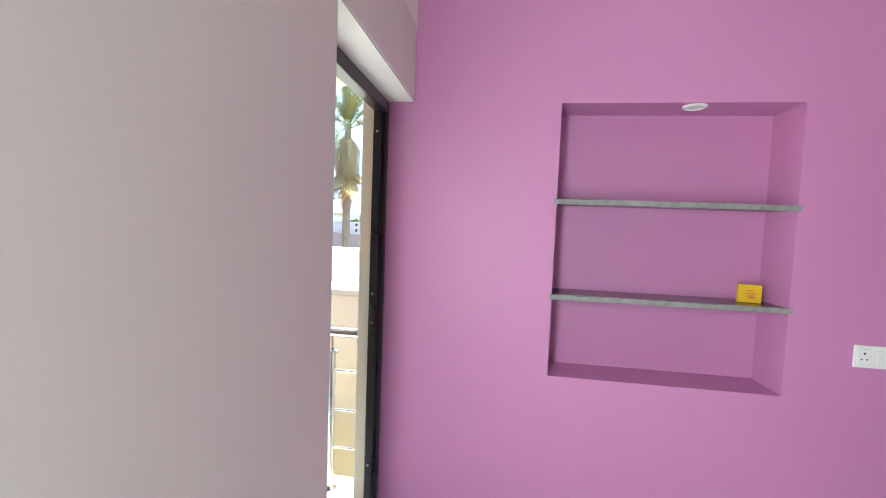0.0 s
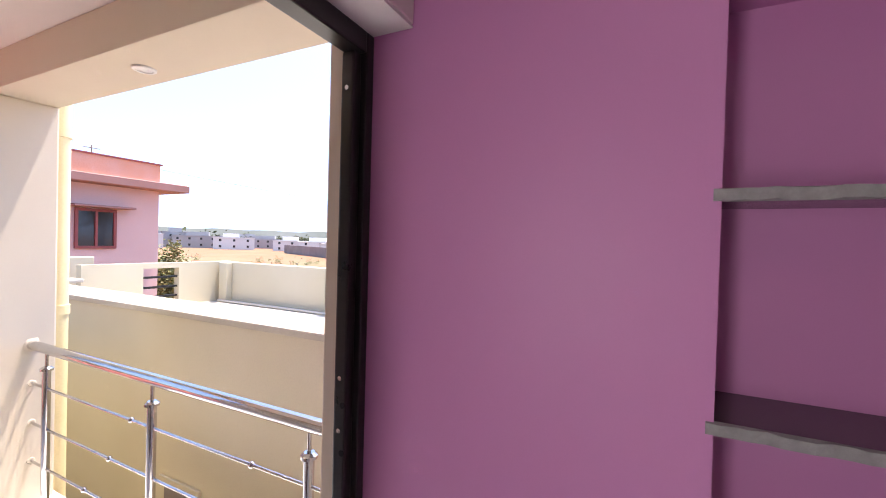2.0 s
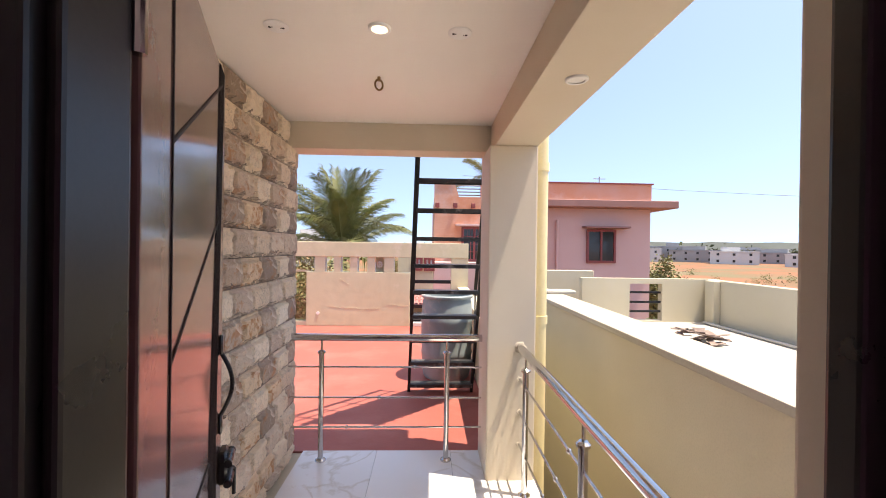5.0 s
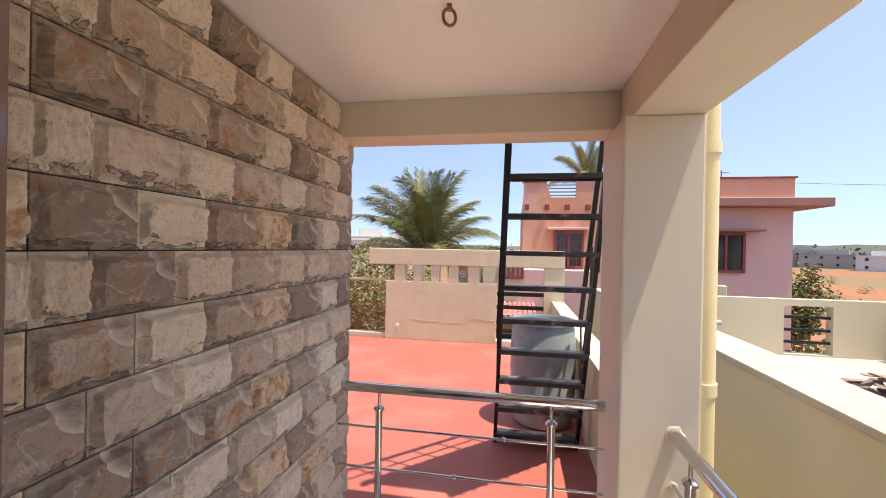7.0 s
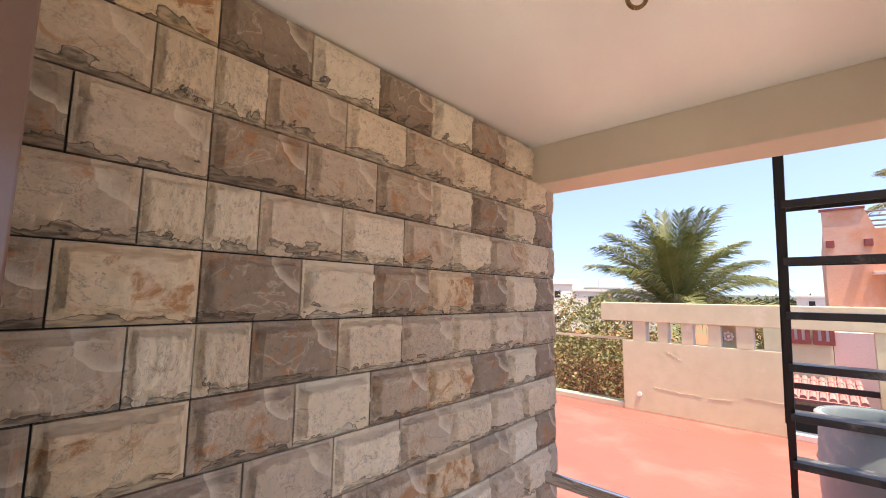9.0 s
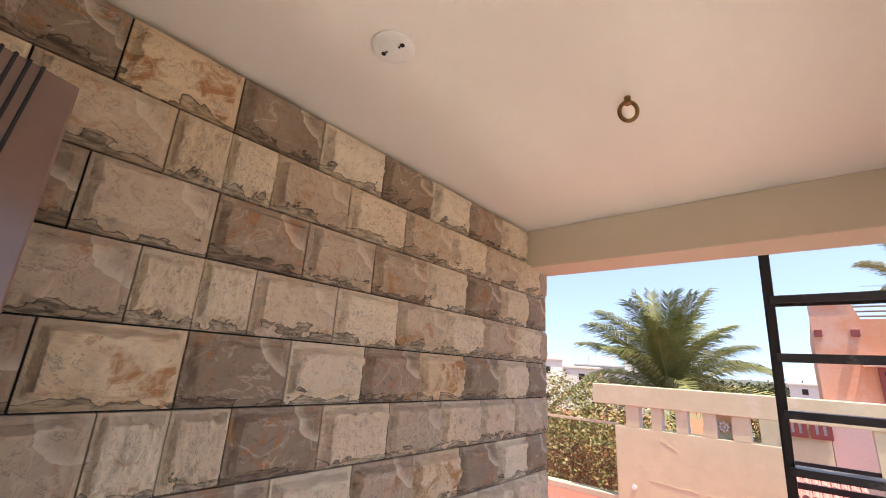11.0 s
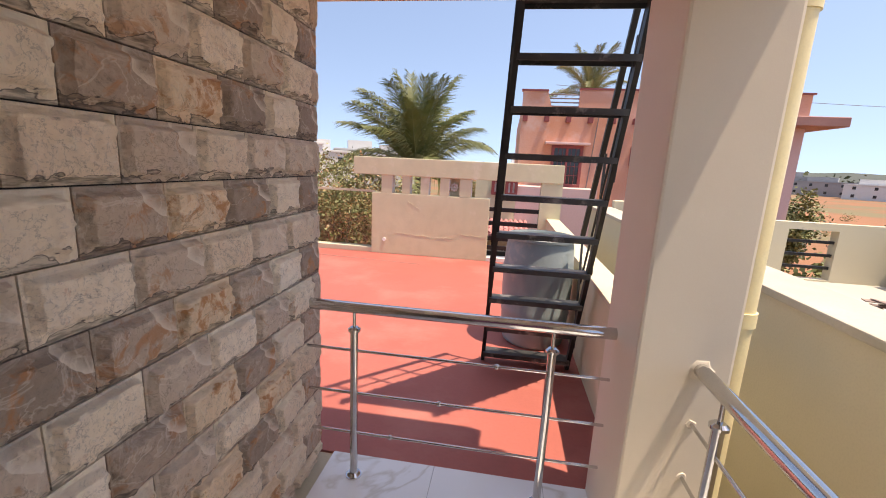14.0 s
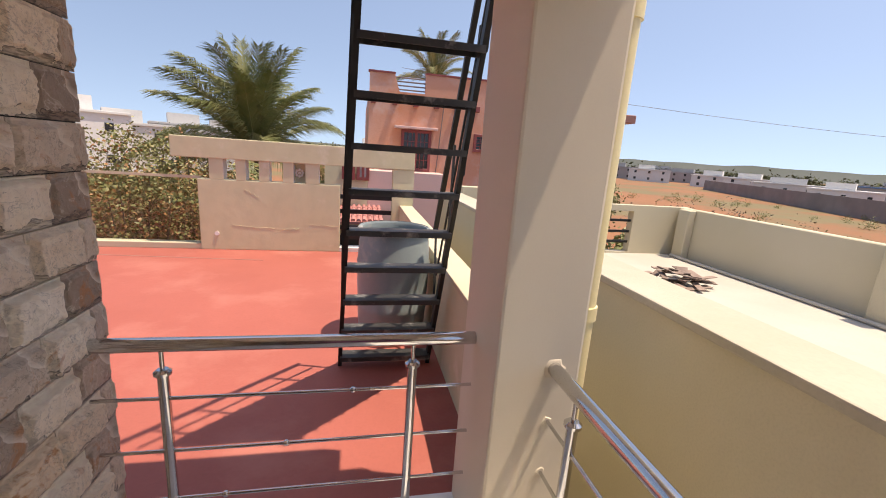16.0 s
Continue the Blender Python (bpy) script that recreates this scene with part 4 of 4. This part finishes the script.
t = thing("switch_plate", 1.62, -1.685, 1.08, "white wall plate with a socket and a switch", "socket")
part("plate", bx(B(), -.012, 0, -.085, .085, -.053, .053, .005, 2), M["plastic"], t)
part("socket", bx(B(), -.0155, -.011, .018, .075, -.036, .036, .003, 2), M["plastic"], t)
for y, z, r in ((.047, .016, .005), (.058, -.012, .0035), (.036, -.012, .0035)):
    part("pin_hole", rod(B(), (-.0162, y, z), (-.015, y, z), r, seg=10), M["black"], t)
part("rocker", bx(B(), -.0165, -.011, -.055, -.005, -.032, .032, .003, 2), M["plastic"], t)

# ---- red terrace ----
block("terrace_floor", -6.4, 1.86, 3.66, 9.4, -.32, -.006, "red", "red oxide terrace floor", 0)
t = thing("floor_seam", -2.2, 8.5, -.006, "thin dark seam across the red terrace floor", "seam", rz=-4.5)
part("seam", bx(B(), -2.4, 1.8, -.012, .012, 0, .004), M["slab"], t)
block("terrace_skirting", -6.4, -1.48, 9.02, 9.22, -.006, .09, "cream_out", "pale kerb along the terrace edge", .01)
block("terrace_side_wall", -6.6, -6.4, 3.645, 9.4, -3.4, 1.0, "cream_out", "cream parapet on the far side of the terrace", .01)
bm = B()
bx(bm, 1.70, 1.90, 3.672, 9.2, -.30, .80)
solid("parapet_side", bm, M["peach"], "peach plastered parapet beside the ladder", "parapet", kind="structure")
block("parapet_coping", 1.695, 1.915, 3.672, 9.0, .80, .84, "cream_out", "pale coping on the side parapet", .008)
# house body below
block("wall_below", -3.2, 1.86, -4.2, 9.2, -3.4, -.325, "cream_out", "cream outer wall of the floor below", 0)

# far parapet with square openings
t = thing("parapet_far", 0, 9.0, 0, "peach plastered parapet with square openings and a barred gap", "parapet", kind="structure")
part("lower_wall", bx(B(), -1.48, .69, 0, .2, -.006, 1.13, .012, 2), M["peach"], t, "uneven peach plaster with cracks")
part("top_beam", bx(B(), -1.825, 1.92, -.02, .22, 1.45, 1.765, .012, 2), M["peach"], t)
xs = [-1.30, -1.10, -.915, -.77, -.57, -.42, -.21, -.05, .14, .345]
for a, b in zip(xs[::2], xs[1::2]):
    part("pier", bx(B(), a, b, 0, .2, 1.13, 1.45, 0), M["peach"], t)
for b in xs[1::2]:
    part("reveal", bx(B(), b + .0005, b + .004, .006, .196, 1.134, 1.446), M["white"], t, "white painted reveal" if b < -1 else "")
part("pier", bx(B(), 1.56, 1.92, 0, .2, 0, 1.45, 0), M["peach"], t)
part("sill", bx(B(), .69, 1.56, 0, .2, -.006, .07, .006), M["white"], t)
for zz in (.94, .69, .41, .24):
    part("bar", bx(B(), .66, 1.60, .07, .12, zz - .036, zz + .036), M["iron"], t)
rr = random.Random(9)
for x0, z0, x1, z1, wd in ((-.80, 1.00, -.58, .87, .008), (-1.0, .40, -.35, .365, .006), (.20, .46, .66, .43, .006), (-.25, .36, .05, .37, .008)):
    bm = B()
    k = 9
    line = [Vector((x0 + (x1 - x0) * i / k, -.001, z0 + (z1 - z0) * i / k + rr.uniform(-.014, .014))) for i in range(k + 1)]
    for a, b in zip(line, line[1:]):
        plank(bm, a, b, .007, wd * rr.uniform(.6, 1.6), side=(0, 1, 0))
    part("plaster_ridge", bm, M["peach"], t, "raised plaster crack")
part("drain_pipe", rod(B(), (-1.23, -.015, .263), (-1.23, .02, .263), .035, seg=18), M["plastic"], t, "round white drain outlet")
t2 = thing("plaster_rosette", .03, 9.12, 1.29, "small white plaster flower rosette in an opening", "ornament")
bm = ball(B(), (0, 0, 0), .03, 1)
for i in range(8):
    a = i * math.pi / 4
    ball(bm, (.055 * math.cos(a), 0, .055 * math.sin(a)), .025, 1)
part("rosette", bm, M["white"], t2, "", True)
part("backing", bx(B(), -.09, .1, .03, .075, -.158, .158), M["peach"], t2)

# glass panels at the terrace edge
t = thing("glass_balustrade", -3.9, 9.12, .09, "clear frameless glass panels along the terrace edge", "glass railing")
for i in range(3):
    g = part("glass_panel", bx(B(), -2.4 + i * 1.62, -.8 + i * 1.62, -.006, .006, 0, 1.03), M["glass"], t)
    g.visible_shadow = False
    part("top_edge", bx(B(), -2.4 + i * 1.62, -.8 + i * 1.62, -.008, .008, 1.03, 1.07), M["cream_out"], g)


# ---- steep iron stair ----
def lad_y(z):
    return 5.08 - .345 * z


t = thing("steel_ladder", 1.28, 5.08, 0, "steep black iron stair with flat treads leaning to the roof", "ladder")
ox, oy = 1.28, 5.08
TOP = 3.50


def lx(z):
    return .87 + .04 * z


def rx_(z):
    return 1.60 + .022 * z


for fx in (lx, rx_):
    part("stringer", plank(B(), (fx(0) - ox, lad_y(0) - oy, 0), (fx(TOP) - ox, lad_y(TOP) - oy, TOP), .032, .060), M["iron"], t)
for k in range(12):
    zz = .10 + .2788 * k
    bm = bx(B(), lx(zz) - ox, rx_(zz) - ox, lad_y(zz) - oy - .062, lad_y(zz) - oy + .062, zz - .006, zz + .004)
    bx(bm, lx(zz) - ox, rx_(zz) - ox, lad_y(zz) - oy - .068, lad_y(zz) - oy - .062, zz - .034, zz + .004)
    bx(bm, lx(zz) - ox, rx_(zz) - ox, lad_y(zz) - oy + .062, lad_y(zz) - oy + .068, zz - .034, zz + .004)
    part("tread", bm, M["tread"], t, "dusty black iron tread" if k == 0 else "")
# a handrail over each stringer, with upright posts and a thin middle rail
RAIL_UP = .90
for fx, side in ((lx, -1), (rx_, 1)):
    def rail_at(z, up):
        return (fx(z) - ox + (.012 if side > 0 else .004), lad_y(z) - oy, z + up)
    if side > 0:
        # the parapet-side rail is sloped to fit the camera's view, closing in towards the top
        def rail_at(z, up):
            k = up / RAIL_UP
            return (rx_(z) - ox + .02 + .04 * k, lad_y(z) - oy + k * max(0, .44 - .285 * z), z + up)
    part("handrail", plank(B(), rail_at(.18, RAIL_UP), rail_at(TOP, RAIL_UP), .038 if side > 0 else .026, .036), M["iron"], t)
    part("middle_rail", plank(B(), rail_at(.30, RAIL_UP * .5), rail_at(TOP, RAIL_UP * .5), .014, .014), M["iron"], t)
    for z0 in (.22, .92, 1.62, 2.32, 3.02):
        part("rail_post", plank(B(), rail_at(z0, 0), rail_at(z0, RAIL_UP), .018, .018), M["iron"], t)

# ---- drum ----
t = thing("water_drum", 1.33, 5.66, -.006, "dusty blue-grey plastic drum standing on the red terrace", "drum", rz=20)
prof = [(.001, 0), (.27, 0), (.295, .02), (.315, .12), (.325, .30), (.335, .33), (.325, .36), (.335, .55), (.333, .72), (.343, .75), (.333, .78), (.322, .95), (.305, 1.03), (.318, 1.035),
        (.325, 1.05), (.318, 1.068), (.298, 1.07), (.288, 1.05), (.300, .95), (.31, .6), (.30, .1), (.001, .08)]
part("body", lathe(B(), prof, 40), M["drum"], t, "", True)
part("rim_band", lathe(B(), [(.326, 1.03), (.336, 1.035), (.338, 1.06), (.326, 1.072), (.31, 1.075), (.31, 1.068), (.326, 1.062), (.326, 1.03)], 40), M["drum"], t, "paler rolled rim", True)

# ---- neighbouring flat roof ----
NX, NZ = 4.16, .30
t = thing("neighbour_building", 0, 0, 0, "cream neighbouring building with a white flat roof and parapets", "building")
part("wall", bx(B(), NX, NX + .2, -8, 8.3, GZ, NZ - .02), M["cream_out"], t, "long cream side wall")
part("wall", bx(B(), NX + .2, 6.75, -8, 8.3, GZ, NZ - .12), M["cream_out"], t)
part("roof", bx(B(), NX - .03, 6.6, -8, 8.1, NZ - .10, NZ, .015, 2), M["roof_white"], t, "worn white roof coating")
bm = B()
bx(bm, 4.04, 4.97, 8.1, 8.25, NZ - .4, 1.13)
bx(bm, 5.61, 6.75, 8.1, 8.25, NZ - .4, 1.13)
bx(bm, 4.97, 5.61, 8.1, 8.25, 1.03, 1.13)
bx(bm, 4.97, 5.61, 8.1, 8.25, NZ - .4, .32)
bmesh.ops.remove_doubles(bm, verts=bm.verts, dist=.001)
part("parapet", bm, M["cream_out"], t)
part("parapet", bx(B(), 6.5, 6.65, -8, 8.1, NZ, 1.13, .012), M["cream_out"], t)
for yy in (7.85, 4.95, 2.0, -1):
    part("parapet_pier", bx(B(), 6.36, 6.5, yy - .12, yy + .12, NZ, 1.12, .012), M["cream_out"], t)
for zz in (.49, .67, .86):
    part("grille_bar", bx(B(), 4.97, 5.61, 8.15, 8.19, zz - .02, zz + .02), M["iron"], t)
bm = B()
rod(bm, (6.3, -8, NZ + .03), (6.3, 7.9, NZ + .03), .025, seg=8)
part("roof_pipe", bm, M["roof_white"], t, "", True)
part("wall", bx(B(), 2.86, 4.75, 9.3, 9.45, GZ, 1.21, .012), M["cream_out"], t, "further cream boundary wall")

# tall boundary wall between the two houses
t = thing("boundary_wall", 2.5, 0, GZ, "tall cream boundary wall with a pale worn top", "wall")
part("wall", bx(B(), 0, .34, -8, 9.4, 0, 1.035 - GZ), M["cream_out"], t)
part("coping", bx(B(), -.015, .36, -8, 9.4, 1.036 - GZ, 1.085 - GZ, .012, 2), M["coping"], t, "worn pale top with chipped edge")
part("coping", bx(B(), -.015, .52, 5.6, 5.85, 1.088 - GZ, 1.13 - GZ, .01), M["roof_white"], t)
v = part("vent", bx(B(), -.02, .002, 2.72, 3.20, -.42 - GZ, -.18 - GZ, .005), M["cream_out"], t, "recessed cream vent frame")
part("vent_hole", bx(B(), -.024, -.018, 2.80, 3.12, -.36 - GZ, -.24 - GZ), M["grey_wall"], v)

# broken slates heaped on that roof
t = thing("slate_heap", 5.08, 6.35, NZ, "loose heap of broken brown slates on the white roof", "slates")
r = random.Random(11)
for i in range(34):
    a = r.uniform(0, 360)
    w, d = r.uniform(.16, .36), r.uniform(.07, .14)
    lay = i // 5
    rad = .46 - .05 * lay
    o = part("slate", bx(B(), -w / 2, w / 2, -d / 2, d / 2, 0, .010), M["slate"], t)
    o.matrix_basis = pose(r.uniform(-rad, rad), r.uniform(-rad, rad) * .8, .022 + lay * .026 + r.uniform(0, .01), r.uniform(-11, 11), r.uniform(-11, 11), a)

# overhead cable past the pink house
t = thing("overhead_cable", 9, 24, 4.6, "thin overhead cable crossing the sky", "cable")
bm = B()
for a, b in zip([Vector((-6 + 4 * i, -.6 * i, .75 - .16 * i + .02 * (i - 5) ** 2)) for i in range(10)], [Vector((-6 + 4 * i, -.6 * i, .75 - .16 * i + .02 * (i - 5) ** 2)) for i in range(1, 11)]):
    rod(bm, a, b, .010, seg=6)
part("cable", bm, M["grey_wall"], t)

# ---- pieces: marble tiles and stone cladding ----
FL = tagged(new("marble_floor"), "glossy white marble tiles with grey veins", "floor", kind="structure")
tile = mesh_of("tile_mesh", bx(B(), -.299, .299, -.599, .599, -.020, 0, .0012), M["marble"])
tx = [(1.28, 1.88), (.68, 1.28), (.08, .68), (-.52, .08), (-1.12, -.52), (-1.72, -1.12), (-2.32, -1.72), (-2.92, -2.32), (-3.2, -2.92)]
for a, b in tx:
    for j in range(-4, 3):
        y0 = 3.66 - 1.2 * (3 - j)
        y1 = y0 + 1.2
        if b <= .09 and y1 > 1.3:
            continue
        x0 = max(a, .0) if y1 > 1.3 else a
        o = new("tile", tile)
        o.parent = FL
        o.matrix_basis = Matrix.Translation(((x0 + b) / 2, (y0 + y1) / 2, 0)) @ Matrix.Diagonal(((b - x0) / .6, 1, 1, 1))

SW, SH = .256, .170


def stone_mesh(seed, mat, crescent):
    """A split-faced stone: a rough raised face with scalloped chips round it. Width along y, height along z, face to +x."""
    r = random.Random(seed)
    nx, nz = 34, 23
    bm = bmesh.new()
    g = []
    off = r.uniform(0, 90)
    foot, top, sides = r.uniform(.14, .24), r.uniform(.08, .16), r.uniform(.05, .09)
    tilt = r.uniform(-.004, .004)

    def ease(t):
        t = max(0.0, min(1.0, t))
        return t * t * (3 - 2 * t)
    for j in range(nz + 1):
        row = []
        for i in range(nx + 1):
            u, v = i / nx, j / nz
            lo = foot + .14 * noise.noise((u * 4 + off, .3, seed)) + .09 * noise.noise((u * 13 + off, .7, seed))
            hi = top + .09 * noise.noise((u * 4.5 + off, 5.3, seed)) + .06 * noise.noise((u * 12 + off, 9.7, seed))
            sl = sides + .06 * noise.noise((v * 5 + off, 2.1, seed)) + .03 * noise.noise((v * 11 + off, 3.9, seed))
            sr = sides + .06 * noise.noise((v * 5 + off, 7.4, seed)) + .03 * noise.noise((v * 11 + off, 6.3, seed))
            rise = min(ease((v - lo * .55) / (lo * .3 + .02)), ease((1 - v - .45 * abs(hi) - .02) / (.35 * abs(hi) + .035)), ease((u - .4 * abs(sl) - .015) / (.3 * abs(sl) + .025)), ease((1 - u - .4 * abs(sr) - .015) / (.3 * abs(sr) + .025)))
            face = .027 + tilt * (u - .5) * 2 + .006 * noise.noise((u * 3 + off, v * 2.2, 1.7)) + .006 * noise.noise((u * 8 + off, v * 6, 4.1)) + .004 * noise.noise((u * 17 + off, v * 12, 8.3))
            scoop = .012 * ease(1 - math.hypot((u - .74) / .2, (v - .72) / .34)) if crescent else 0
            h = .003 + rise * (face - scoop)
            row.append(bm.verts.new((max(h, .001), (u - .5) * (SW - .0045), (v - .5) * (SH - .0045))))
        g.append(row)
    for j in range(nz):
        for i in range(nx):
            bm.faces.new((g[j][i], g[j][i + 1], g[j + 1][i + 1], g[j + 1][i]))
    rim = [g[0][i] for i in range(nx + 1)] + [g[j][nx] for j in range(1, nz + 1)] + [g[nz][i] for i in range(nx - 1, -1, -1)] + [g[j][0] for j in range(nz - 1, 0, -1)]
    back = [bm.verts.new((-.012, v.co.y, v.co.z)) for v in rim]
    for k in range(len(rim)):
        bm.faces.new((rim[k], back[k], back[(k + 1) % len(rim)], rim[(k + 1) % len(rim)]))
    bmesh.ops.recalc_face_normals(bm, faces=bm.faces)
    me = mesh_of("stone_mesh", bm, M[mat])
    me.shade_smooth()
    me.set_sharp_from_angle(angle=radians(40))
    return me


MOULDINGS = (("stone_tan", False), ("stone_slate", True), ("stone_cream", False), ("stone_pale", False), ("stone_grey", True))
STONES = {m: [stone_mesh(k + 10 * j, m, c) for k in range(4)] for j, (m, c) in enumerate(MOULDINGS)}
CL = tagged(new("stone_cladding"), "grey-brown split-stone tile cladding with rust stains and printed relief shading", "wall", kind="structure")
r = random.Random(4)
Y0, Y1 = .80, 3.652
# two courses alternate: tan, slate and cream stones, then pale and grey ones with some pale stones cut in half
COURSES = (("stone_tan", "stone_slate", "stone_cream", "stone_slate"), ("stone_pale", "stone_grey", "stone_pale", "stone_grey"))
for k in range(-1, 16):
    z0, z1 = .065 + SH * k, .065 + SH * (k + 1)
    z0, z1 = max(z0, 0), min(z1, CZ - .002)
    if z1 - z0 < .02:
        continue
    start = 1.903 + (SW / 2 if k % 2 else 0) - SW * 6
    for i in range(16):
        a, b = start + SW * i, start + SW * (i + 1)
        a, b = max(a, Y0), min(b, Y1)
        if b - a < .02:
            continue
        kind = COURSES[k % 2][(i + 3) % 4 if k % 2 == 0 else (i + 1) % 4]
        if r.random() < .14:
            kind = r.choice(("stone_slate", "stone_grey", "stone_cream", "stone_tan"))
        halves = kind == "stone_pale" and abs(a - 1.775) < .05
        for c, d in ([(a, (a + b) / 2), ((a + b) / 2, b)] if halves else [(a, b)]):
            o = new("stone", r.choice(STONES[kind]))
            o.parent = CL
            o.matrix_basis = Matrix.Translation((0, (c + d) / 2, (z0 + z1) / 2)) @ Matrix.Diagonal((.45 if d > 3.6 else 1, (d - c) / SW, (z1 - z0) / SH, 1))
